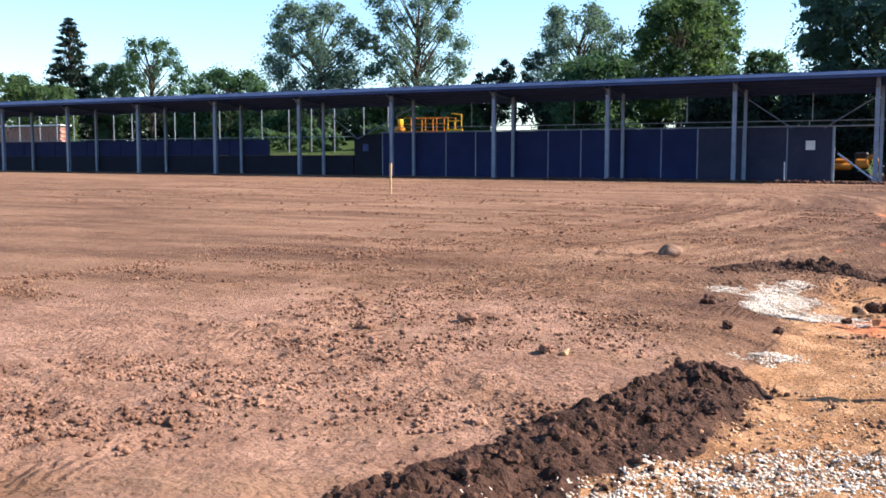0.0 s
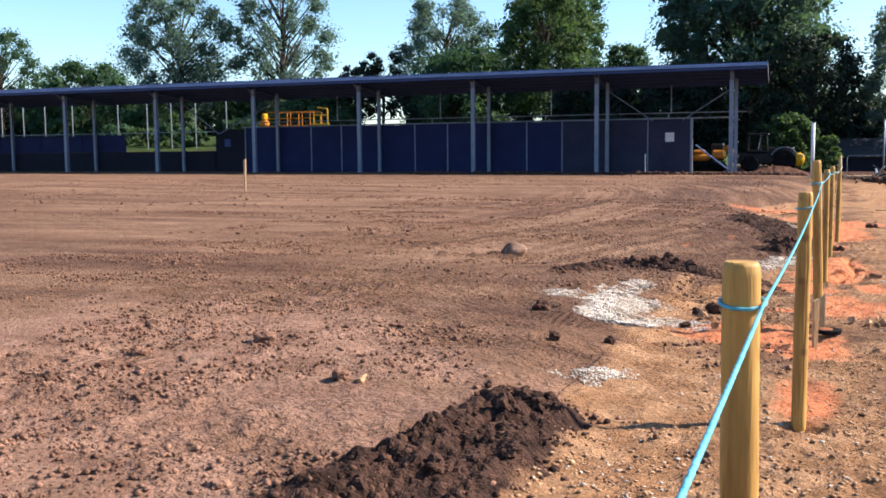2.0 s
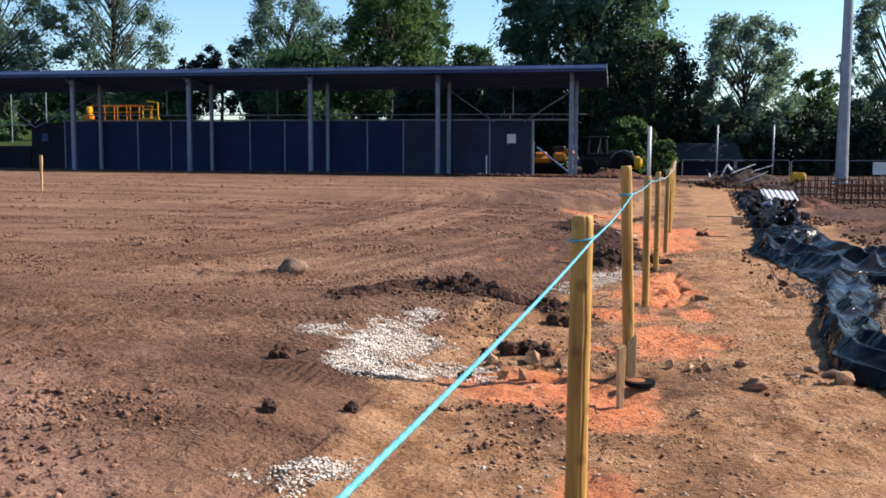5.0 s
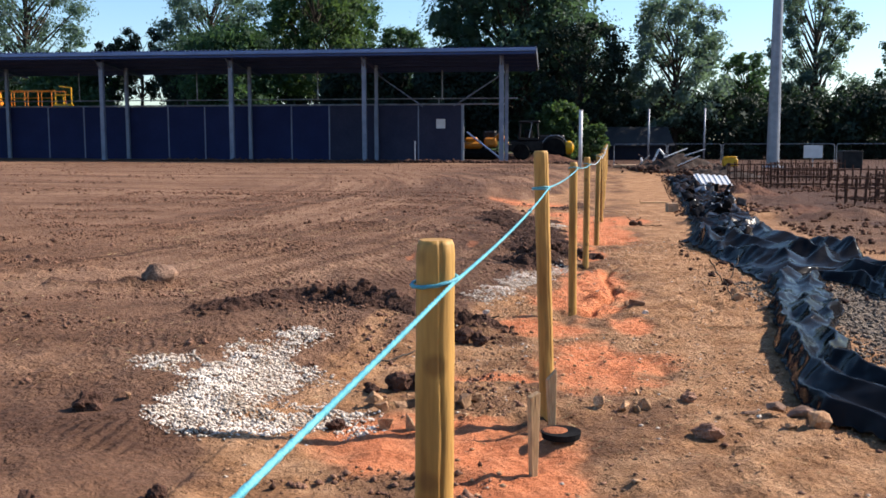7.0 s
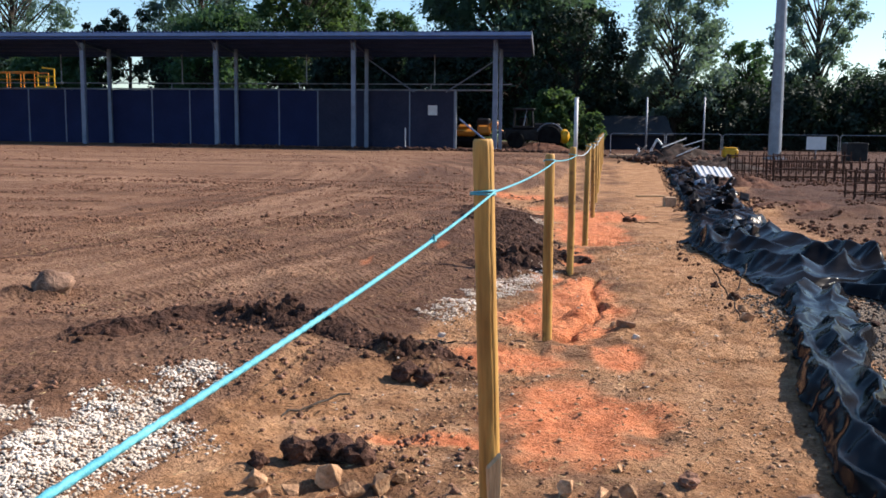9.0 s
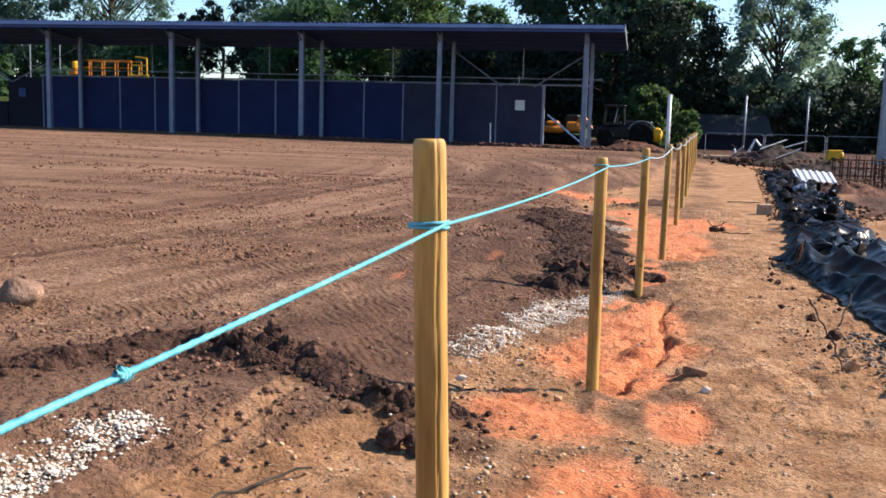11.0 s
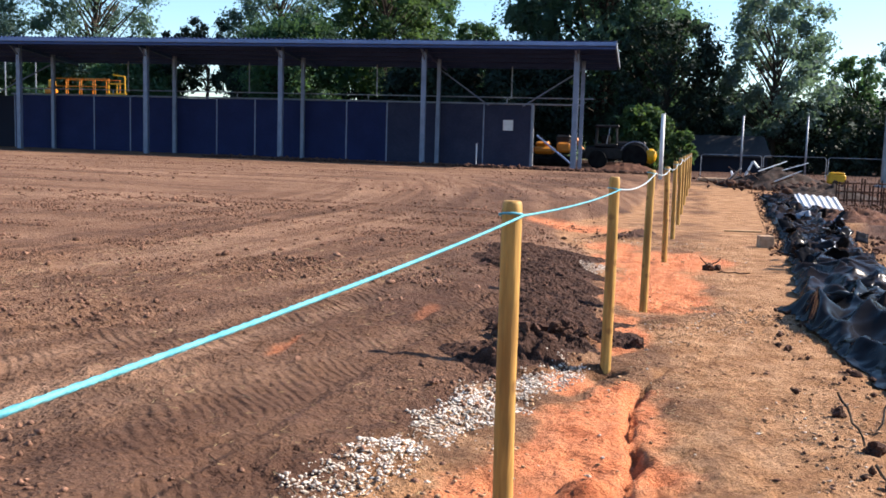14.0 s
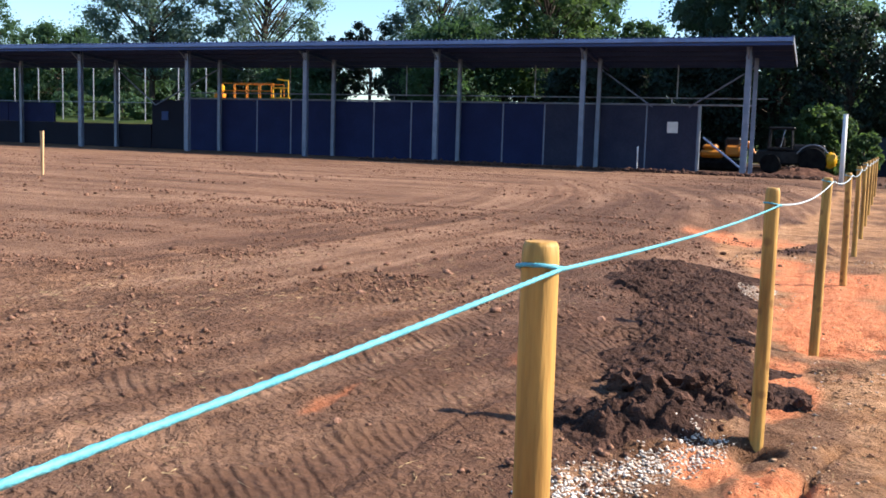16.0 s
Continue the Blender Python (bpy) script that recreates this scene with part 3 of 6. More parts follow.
# dark ground colour from y 59 back, outside the grass
m_damp_shade = np.maximum(m_damp_shade, smooth01(GY, 58.5, 60) * (1 - m_grass))
m_tread, m_run = np.zeros_like(GX), np.zeros_like(GX)
for ax, ay, bx, by, w in TRACKS:
    d, u = seg_dist(GX, GY, ax, ay, bx, by)
    ln = math.hypot(bx - ax, by - ay)
    off = ((GX - ax) * (by - ay) - (GY - ay) * (bx - ax)) / ln
    k = smooth01(w - d, 0, 0.06) * smooth01(u, 0, 0.06) * smooth01(1 - u, 0, 0.06) * smooth01(fbm(GX * 3.0, GY * 3.0, 4, 57), -0.2, 0.25)
    m_run = np.where(k > m_tread, u * ln + 0.75 * off + 0.09 * wob, m_run)
    m_tread = np.maximum(m_tread, k)
for ax, ay, bx, by, w, v in ((-0.75, 12.6, -0.35, 17.5, 1.1, 0.45), (-0.3, 17.5, -0.1, 22.0, 1.1, 0.72), (-2.3, 11.8, -0.8, 12.3, 0.5, 0.6), (-1.6, 8.6, -1.9, 11.0, 0.5, 0.25)):
    d, u = seg_dist(GX, GY, ax, ay, bx, by)
    m_damp_shade = np.maximum(m_damp_shade, v * smooth01(w - d + 0.5 * wob, 0.0, 0.45) * (1 - m_path))
m_yard = smooth01(GX - np.interp(GY, [15, 22, 30, 42], [4.6, 4.5, 5.1, 5.6]) + 0.3 * wob, -0.1, 0.5) * smooth01(GY, 17, 20)
m_damp_shade = np.maximum(m_damp_shade, m_yard * (0.78 + 0.3 * smooth01(GY, 25, 29) + 0.22 * smooth01(fbm(GX * 0.9, GY * 0.9, 4, 53), -0.1, 0.4)))
m_dry = 0.85 * smooth01(1 - np.hypot((GX + 4.4) / 4.2, (GY - 5.4) / 4.4) + 0.5 * wob, 0.0, 0.5)
# brown soil trodden between the clay patches along the posts
by_posts = np.abs(GX - np.interp(GY, [3, 13, 27, 45], [0.1, 0.7, 1.65, 2.7]) + 0.05)
m_damp_shade = np.maximum(m_damp_shade, 0.62 * smooth01(0.95 - by_posts + 0.5 * wob, 0.0, 0.45) * smooth01(fbm(GX * 1.8, GY * 1.4, 4, 93), -0.3, 0.3) * smooth01(GY, 6, 8) * (1 - smooth01(m_clay, 0.2, 0.6)))
# darker turned soil at the far corner
m_damp_shade = np.maximum(m_damp_shade, 0.75 * smooth01(GX + 6 - 0.1 * (GY - 26) + 2.5 * fbm(GX * 0.35, GY * 0.25, 3, 87), 0, 4) * smooth01(GY, 22, 28) * (1 - m_path) * smooth01(fbm(GX * 0.55, GY * 0.4, 4, 89), -0.35, 0.3))
# tree shade and debris by the mesh fence, painted as dark ground
m_damp_shade = np.maximum(m_damp_shade, smooth01(GY + 0.8 * wob, 45, 50) * smooth01(GX, 0.5, 2.5) * 0.95)
m_arc = np.hypot(GX + 41, GY - 26.5)
m_along = np.arctan2(GY - 26.5, GX + 41) * 39 * 0.10
m_swept = 0.75 * smooth01(GX, -9, -4) * smooth01(GY, 11, 15) * smooth01(-GY, -50, -36)
for key, val in (("arc", 2.1 * m_arc), ("along", m_along), ("swept", m_swept), ("dry", m_dry), ("path", m_path), ("clay", m_clay), ("damp", m_damp_shade), ("grey", m_grey), ("grass", m_grass), ("tread", m_tread), ("tread_run", m_run)):
    me.attributes.new(key, "FLOAT", "POINT").data.foreach_set("value", val.astype(np.float32).ravel())
me.materials.append(M_EARTH)
ground = tagged(new("ground", me), "bare graded brown earth with wheel tracks and orange clay", "ground", kind="structure")


# ---- banks of turned soil, with fine relief ----
def soil_bank(x0, x1, y0, y1, step, segs, label, spread=0.05):
    """A close-meshed skin of clods over the ridges named, running out under the ground."""
    xx, yy = np.meshgrid(np.arange(x0, x1, step), np.arange(y0, y1, step))
    inside = np.full(xx.shape, -9.0)
    for ax, ay, bx, by, w, h in segs:
        inside = np.maximum(inside, w - seg_dist(xx, yy, ax, ay, bx, by)[0])
    inside = inside + 0.13 * fbm(xx * 4.5, yy * 4.5, 4, 221) + spread * fbm(xx * 1.7, yy * 1.7, 2, 227)
    fine = 0.020 * lumpy(xx, yy, 0.034, 223) + 0.010 * fbm(xx * 34, yy * 34, 3, 225, 0.65)
    zz = ground_z(xx, yy) + smooth01(inside, -0.02, 0.1) * (0.012 + fine) - 0.05 * smooth01(-inside, 0.0, 0.06)
    ids = np.full(xx.shape, -1)
    use = inside > -0.07
    ids[use] = np.arange(use.sum())
    quad = np.stack([ids[:-1, :-1], ids[:-1, 1:], ids[1:, 1:], ids[1:, :-1]], -1).reshape(-1, 4)
    quad = quad[(quad >= 0).all(1)]
    return tagged(raw("soil_bank", np.stack([xx[use], yy[use], zz[use]], -1), quad, M_CLOD), label, "soil bank", kind="stuff")


soil_bank(-3.0, -0.5, 2.7, 7.3, 0.015, RIDGES[:3], "long bank of dark damp clods beside the field")
soil_bank(-2.5, 0.5, 11.4, 13.1, 0.015, RIDGES[3:8], "low broken ridge of dark clods across the soil")
soil_bank(-0.9, 1.2, 15.8, 23.2, 0.017, RIDGES[8:13], "flattened heap of dark turned clods behind the posts", 0.45)


# ---- stones and clods ----
ICO = bmesh.new()
bmesh.ops.create_icosphere(ICO, subdivisions=1, radius=1)
ICO_V = np.array([v.co[:] for v in ICO.verts])
ICO_F = np.array([[v.index for v in f.verts] for f in ICO.faces])
ICO.free()
OCT_V = np.array([(1, 0, 0), (-1, 0, 0), (0, 1, 0), (0, -1, 0), (0, 0, 1), (0, 0, -1)], float)
OCT_F = np.array([(0, 2, 4), (2, 1, 4), (1, 3, 4), (3, 0, 4), (2, 0, 5), (1, 2, 5), (3, 1, 5), (0, 3, 5)])


def scatter(name, pts, sizes, material, label, category, rng, flat=0.65, sink=0.2, ico=True, rugged=0.3):
    """Many loose lumps as one mesh."""
    bv, bf = (ICO_V, ICO_F) if ico else (OCT_V, OCT_F)
    k, nv = len(pts), len(bv)
    v = bv[None] * (1 + rugged * (rng.random((k, nv, 1)) * 2 - 1))
    v = v * (0.75 + 0.5 * rng.random((k, 1, 3))) * np.array([1, 1, flat])
    a = rng.random(k) * 2 * math.pi
    c, s = np.cos(a)[:, None], np.sin(a)[:, None]
    v = np.stack([v[..., 0] * c - v[..., 1] * s, v[..., 0] * s + v[..., 1] * c, v[..., 2]], -1) * sizes[:, None, None]
    z = ground_z(pts[:, 0], pts[:, 1]) + sizes * flat * (1 - 2 * sink)
    v = v + np.stack([pts[:, 0], pts[:, 1], z], -1)[:, None]
    f = bf[None] + (np.arange(k) * nv)[:, None, None]
    me = bpy.data.meshes.new(name)
    me.vertices.add(k * nv)
    me.vertices.foreach_set("co", v.ravel())
    f = f.reshape(-1, 3)
    me.loops.add(f.size)
    me.loops.foreach_set("vertex_index", f.ravel())
    me.polygons.add(len(f))
    me.polygons.foreach_set("loop_start", np.arange(0, f.size, 3))
    me.update(calc_edges=True)
    me.materials.append(material)
    return tagged(new(name, me), label, category, kind="stuff")


def lump_cloud(name, pts, sizes, material, label, category, rng):
    """Larger ragged lumps as one mesh."""
    bm = bmesh.new()
    bmesh.ops.create_icosphere(bm, subdivisions=2, radius=1)
    bv = np.array([v.co[:] for v in bm.verts])
    bf = np.array([[v.index for v in f.verts] for f in bm.faces])
    bm.free()
    verts, faces = [], []
    zg = ground_z(pts[:, 0], pts[:, 1])
    for k in range(len(pts)):
        q = bv + 7.3 * k
        d = 1 + 0.8 * fbm(q[:, 0] * 1.3 + q[:, 2] * 0.9, q[:, 1] * 1.3 - q[:, 2] * 0.7, 3, 5) + 0.22 * (rng.random(len(bv)) - 0.5)
        v = bv * d[:, None] * (0.75 + 0.5 * rng.random(3)) * np.array([1, 1, 0.8]) * sizes[k]
        verts.append(v + np.array([pts[k, 0], pts[k, 1], zg[k] + sizes[k] * 0.35]))
        faces.append(bf + k * len(bv))
    return tagged(raw(name, np.concatenate(verts), np.concatenate(faces), material), label, category, kind="stuff")


def off_tracks(p):
    """Those of the places p that no wheel has pressed flat."""
    d = np.min([seg_dist(p[:, 0], p[:, 1], ax, ay, bx, by)[0] - w for ax, ay, bx, by, w in TRACKS], axis=0)
    return p[(d > 0) | (rng.random(len(p)) < 0.15)]


rng = np.random.default_rng(7)


def sizes_of(k, lo, hi, power=2.5):
    return lo + (hi - lo) * rng.random(k) ** power


p = np.stack([rng.uniform(-2.2, 1.0, 560000), rng.uniform(3, 23, 560000)], 1)
inside = union(p[:, 0], p[:, 1], GRAVEL, 0.18, 61)
keep = rng.random(len(p)) < smooth01(inside, -0.12, 0.06) * np.where((p[:, 1] > 13) & (p[:, 1] < 16.5), 0.5, 1.0) * np.where(p[:, 1] > 16.5, 0.3, 1.0) * np.where(p[:, 1] < 6, 0.42, 1.0)
p = p[keep]
scatter("white_gravel", p, sizes_of(len(p), 0.0045, 0.0135, 1.8), M_GRAVEL, "patches of loose white limestone gravel on the earth", "gravel", rng, 0.62, 0.12, False, rugged=0.5)
p = np.stack([rng.uniform(-2.9, 1.2, 150000), rng.uniform(2.9, 27, 150000)], 1)
inside = union(p[:, 0], p[:, 1], [(a, b, c, d, w) for a, b, c, d, w, h in RIDGES[:-3]], 0.2, 63)
p = p[rng.random(len(p)) < smooth01(inside, -0.12, 0.12) * np.where(p[:, 1] > 16.0, 0.16, 0.45)]
scatter("damp_clods", p, sizes_of(len(p), 0.005, 0.026, 3.2), M_CLOD, "heaped dark damp clods of turned soil", "soil", rng, 0.85, 0.3, rugged=0.5)
p = p[rng.random(len(p)) < 0.007]
lump_cloud("large_clods", p, sizes_of(len(p), 0.018, 0.046, 1.8), M_CLOD, "larger broken clods of dark soil on the heaps", "soil", rng)
p = np.stack([rng.uniform(-9, 0.4, 130000), 2.4 + 26 * rng.random(130000) ** 1.4], 1)
p = p[fbm(p[:, 0] * 0.9, p[:, 1] * 1.5, 4, 65) + 0.45 * rng.random(len(p)) > 0.42]
p = off_tracks(p)
scatter("dry_crumbs", p, sizes_of(len(p), 0.005, 0.024, 3.2), M_EARTHLUMP, "dry brown crumbs of soil strewn over the graded field", "soil", rng, 0.8, 0.2, False, rugged=0.4)
p = p[rng.random(len(p)) < 0.009]
lump_cloud("field_clods", p, sizes_of(len(p), 0.012, 0.036, 2.2), M_EARTHLUMP, "larger dry clods scattered on the field", "soil", rng)
p = np.stack([rng.uniform(-0.9, 2.7, 60000), 4.5 + 22 * rng.random(60000) ** 1.2], 1)
p = p[p[:, 0] > np.interp(p[:, 1], EDGE_Y, EDGE_X)]
by_posts = np.abs(p[:, 0] - np.interp(p[:, 1], [3, 13, 27], [0.1, 0.7, 1.65]) + 0.1)
p = p[fbm(p[:, 0] * 1.3, p[:, 1] * 1.1, 4, 67) + 0.5 * rng.random(len(p)) > 0.15 + 0.3 * smooth01(by_posts, 0.4, 0.9)]
on_clay = np.max([1 - np.hypot((p[:, 0] - cx) / rx, (p[:, 1] - cy) / ry) for cx, cy, rx, ry in CLAY], axis=0)
p = p[rng.random(len(p)) > 0.8 * smooth01(on_clay, -0.1, 0.25)]
scatter("path_pebbles", p, sizes_of(len(p), 0.004, 0.019, 3.8), M_RUBBLE, "small tan pebbles and crumbs trodden into the path", "gravel", rng, 0.5, 0.3, False, rugged=0.4)
q = np.stack([rng.uniform(-0.9, 2.7, 8000), 6.5 + 22 * rng.random(8000) ** 1.3], 1)
q = q[np.max([1 - np.hypot((q[:, 0] - cx) / rx, (q[:, 1] - cy) / ry) for cx, cy, rx, ry in CLAY], axis=0) < 0.1]
q = q[(q[:, 0] > np.interp(q[:, 1], EDGE_Y, EDGE_X)) & (fbm(q[:, 0] * 1.6, q[:, 1] * 1.2, 4, 85) + 0.3 * rng.random(len(q)) > 0.12)]
scatter("path_crumbs", q, sizes_of(len(q), 0.004, 0.019, 3.4), M_CRUMB, "brown crumbs of earth littered over the path", "soil", rng, 0.5, 0.3, False, rugged=0.5)
p = p[rng.random(len(p)) < 0.10]
scatter("pale_chips", p, sizes_of(len(p), 0.005, 0.016, 2.4), M_GRAVEL, "pale stone chips strewn on the path", "gravel", rng, 0.45, 0.2, False, rugged=0.5)
p = np.stack([rng.uniform(-30, 0.5, 9000), rng.uniform(18, 54, 9000)], 1)
p = p[fbm(p[:, 0] * 0.4, p[:, 1] * 0.9, 4, 69) > 0.05]
ruts = []
for ax, ay, bx, by, k in ((-12.6, 27.8, -6.3, 25.9, 170), (-6.3, 25.9, -3.4, 26.1, 70), (-8.2, 26.9, -5.9, 25.5, 70), (-22, 35, -12, 31, 70), (-14, 20.5, -8, 19.2, 90), (-18, 44, -4, 41, 60), (-9, 15.2, -5.0, 16.0, 60), (-3, 45, 0.5, 38, 90), (-3, 30, 0.2, 25, 120)):
    u = rng.random((k, 1)) ** 0.8
    ruts.append(np.array([[ax, ay]]) * (1 - u) + np.array([[bx, by]]) * u + rng.normal(size=(k, 2)) * np.array([0.5, 0.16]))
scatter("rut_lumps", np.concatenate(ruts), sizes_of(sum(len(r) for r in ruts), 0.008, 0.045, 3.0), M_EARTHLUMP, "brown clods thrown up along old wheel ruts", "soil", rng, 0.7, 0.25)
scatter("field_lumps", p, sizes_of(len(p), 0.010, 0.045, 4.0), M_EARTHLUMP, "scattered dry soil lumps farther out on the field", "soil", rng, 0.7, 0.25)
p = np.stack([rng.uniform(2.4, 5.5, 9000), rng.uniform(8.2, 15.2, 9000)], 1)
scatter("grey_gravel", p, sizes_of(len(p), 0.010, 0.024, 1.5), M_GREYGRAVEL, "grey stone gravel laid beyond the plastic sheet", "gravel", rng, 0.7, 0.2, ico=False)
p = np.stack([rng.uniform(4.6, 11.5, 14000), rng.uniform(18, 46, 14000)], 1)
p = p[fbm(p[:, 0] * 0.8, p[:, 1] * 0.8, 4, 73) > 0.08]
scatter("yard_lumps", p, sizes_of(len(p), 0.010, 0.050, 3.0), M_YARD, "lumps of turned brown soil in the yard", "soil", rng, 0.75, 0.25, rugged=0.45)
p = np.stack([rng.uniform(-20, 1.6, 1500), rng.normal(54.3, 0.35, 1500)], 1)
scatter("soil_ridge_lumps", p, sizes_of(len(p), 0.04, 0.16, 2.0), M_CLOD, "dark lumps of soil thrown up before the stand", "soil", rng, 0.7, 0.3)


def stone(name, x, y, r, label, material=M_ROCK, squash=(1, 1, 0.75), seed=0, group="", angular=0.18, rz=0.0):
    """One stone: a lumpy faceted ball, sunk a little into the ground."""
    bm = bmesh.new()
    bmesh.ops.create_icosphere(bm, subdivisions=3, radius=1)
    for v in bm.verts:
        d = noise.fractal(v.co * 1.1 + Vector((seed * 3.7, seed, 0)), 1.0, 2.0, 3) * angular * 2 + noise.cell(v.co * 1.3 + Vector((seed, 0, 5))) * angular * 0.5
        v.co *= 1 + d
        v.co = Vector((v.co.x * squash[0], v.co.y * squash[1], v.co.z * squash[2])) * r
    ob = mesh_ob(name, bm, material, None, angular < 0.15)
    ob.matrix_world = pose(x, y, gz(x, y) + r * squash[2] * 0.62, 0, 0, rz)
    return tagged(ob, label, "stone", group)


stone("boulder", -3.03, 13.25, 0.142, "rounded brown boulder lying on the graded field", squash=(1.2, 0.95, 0.85), seed=9, angular=0.14)


# ---- spectator stand ----
SX0, SPAN, FY, BY, WY = -2.12, 7.193, 55.58, 58.35, 58.60   # first column, bay, front row, back row, wall face
NBAY = 11
stand = thing("spectator_stand", -35, 57, 0.5, "long open-fronted steel spectator stand with profiled roof, unfinished", "stand")
stand_inv = stand.matrix_world.inverted()


def spart(name, bm, material, label="", smooth=False):
    """A part of the stand, given in world coordinates."""
    bm.transform(stand_inv)
    return part(name, bm, material, stand, label, smooth)


def base_z(x):
    return 0.47 + 0.0058 * max(0.0, -x)


def roof_z(y):
    return 6.27 - 0.085 * (y - 54.55)


bm = bmesh.new()
RX0, RX1 = SX0 - SPAN * NBAY, -0.35
xs, zs = [], []
x = RX0
while x < RX1:
    for dx, dz in ((0.0, 0.0), (0.10, 0.0), (0.13, 0.045), (0.19, 0.045), (0.22, 0.0)):
        xs.append(min(x + dx, RX1))
        zs.append(dz)
    x += 0.22
rows_ = [[bm.verts.new((a, y, roof_z(y) + d + t)) for a, d in zip(xs, zs)] for y, t in ((54.45, 0.0), (61.0, 0.0))]
for i in range(len(xs) - 1):
    if xs[i + 1] - xs[i] > 1e-5:
        bm.faces.new((rows_[0][i], rows_[0][i + 1], rows_[1][i + 1], rows_[1][i]))
ext = bmesh.ops.extrude_face_region(bm, geom=bm.faces[:])
bmesh.ops.translate(bm, verts=[v for v in ext["geom"] if isinstance(v, bmesh.types.BMVert)], vec=(0, 0, -0.012))
spart("roof_sheet", bm, M_SHEET, "corrugated grey steel roof sheet, underside shade put into its dark blue")
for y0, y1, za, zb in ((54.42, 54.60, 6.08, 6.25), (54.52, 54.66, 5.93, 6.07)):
    spart("gutter" if za > 6 else "eaves_beam", boxed(RX0, RX1, y0, y1, za, zb, bev=0.012), M_FASCIA if za > 6 else M_SHEET, "steel with the blue-grey of shade put into its colour")
bm = bmesh.new()
v = [bm.verts.new(c) for c in ((RX1, 54.42, 6.30), (RX1 + 0.05, 54.42, 6.30), (RX1, 61.0, roof_z(61.0) + 0.06), (RX1 + 0.05, 61.0, roof_z(61.0) + 0.06),
                               (RX1, 54.42, 6.02), (RX1 + 0.05, 54.42, 6.02), (RX1, 61.0, roof_z(61.0) - 0.16), (RX1 + 0.05, 61.0, roof_z(61.0) - 0.16))]
for f in ((0, 1, 3, 2), (4, 6, 7, 5), (0, 2, 6, 4), (1, 5, 7, 3), (0, 4, 5, 1), (2, 3, 7, 6)):
    bm.faces.new([v[i] for i in f])
spart("verge_trim", bm, M_STEEL, "pale steel trim on the roof end")
for y in (55.3, 56.5, 57.7, 58.9, 60.2, 60.95):
    zt = roof_z(y) - 0.015
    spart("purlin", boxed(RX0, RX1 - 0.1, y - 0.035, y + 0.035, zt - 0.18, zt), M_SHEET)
for k in range(NBAY + 1):
    cx = SX0 - SPAN * k
    zb = base_z(cx)
    # columns: H sections
    for cy, w, top in ((FY, 0.11, roof_z(FY) - 0.2), (BY, 0.09, roof_z(BY) - 0.2)):
        cx = SX0 - SPAN * k + (0.147 if cy == BY else 0.0)
        bm = bmesh.new()
        box(bm, cx - w, cx + w, cy - w, cy - w + 0.025, zb - 0.3, top)
        box(bm, cx - w, cx + w, cy + w - 0.025, cy + w, zb - 0.3, top)
        box(bm, cx - 0.02, cx + 0.02, cy - w + 0.025, cy + w - 0.025, zb - 0.3, top)
        spart("column", bm, M_COLUMN)
    cx = SX0 - SPAN * k
    bm = bmesh.new()
    a, b = Vector((cx, 54.7, roof_z(54.7) - 0.2)), Vector((cx, 60.9, roof_z(60.9) - 0.2))
    vs = [bm.verts.new(p + Vector((sx, 0, sz))) for p in (a, b) for sx, sz in ((-0.06, -0.16), (0.06, -0.16), (0.06, 0.0), (-0.06, 0.0))]
    for f in ((0, 1, 5, 4), (1, 2, 6, 5), (2, 3, 7, 6), (3, 0, 4, 7), (3, 2, 1, 0), (4, 5, 6, 7)):
        bm.faces.new([vs[i] for i in f])
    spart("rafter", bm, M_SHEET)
    # haunch at the front column
    spart("haunch", rods(((cx + 0.0, FY - 0.05, 5.45), (cx, FY - 0.75, roof_z(54.9) - 0.32), 0.035)), M_COLUMN)
for xa, za, xb, zb in ((-2.1, 5.3, -4.9, 3.5), (-9.2, 5.3, -6.6, 3.5), (-38.0, 5.3, -35.2, 3.2), (-35.2, 3.2, -31.0, 5.2), (-74.0, 5.3, -71.0, 3.3)):
    spart("brace", rods(((xa, BY + 0.1, za), (xb, BY + 0.1, zb), 0.04), seg=6), M_COLUMN)
spart("brace", rods(((-4.2, 58.9, 2.1), (-2.2, 58.7, 0.55), 0.05), seg=6), M_FASCIA)
spart("column", boxed(SX0 - 0.06, SX0 + 0.06, 56.9, 57.02, 0.3, roof_z(57) - 0.2), M_COLUMN)
for z, r in ((3.93, 0.035), (3.62, 0.05)):
    spart("rail", rods(((-33.5, WY + 0.02, z), (-1.4 if r < 0.04 else -1.9, WY + 0.02, z), r), seg=6), M_STEEL, "galvanised steel rail above the wall")
for k in range(4):
    cx = SX0 - SPAN * (k + 0.5)
    spart("hanger", rods(((cx, 60.2, 3.95), (cx, 60.2, 5.6), 0.035), seg=6), M_STEEL)
    spart("rail_post", rods(((cx, WY + 0.02, 3.58), (cx, WY + 0.02, 3.95), 0.03), seg=6), M_STEEL)

# wall of block panels between steel channels
wall = tagged(new("wall_back"), "grey blockwork panel wall between steel channels, shade put into its dark blue colour", "wall", kind="structure")
wall.matrix_world = pose(0, 0, 0)
edges = [-4.45]
for k in range(1, 5):
    c = SX0 - SPAN * k
    for d in (0.64, 0.34, 0.0) if k > 1 else (0.34, 0.0):
        edges.append(c + SPAN * d)
edges += [-33.3, -35.6]
edges = sorted(set(round(e, 3) for e in edges), reverse=True)
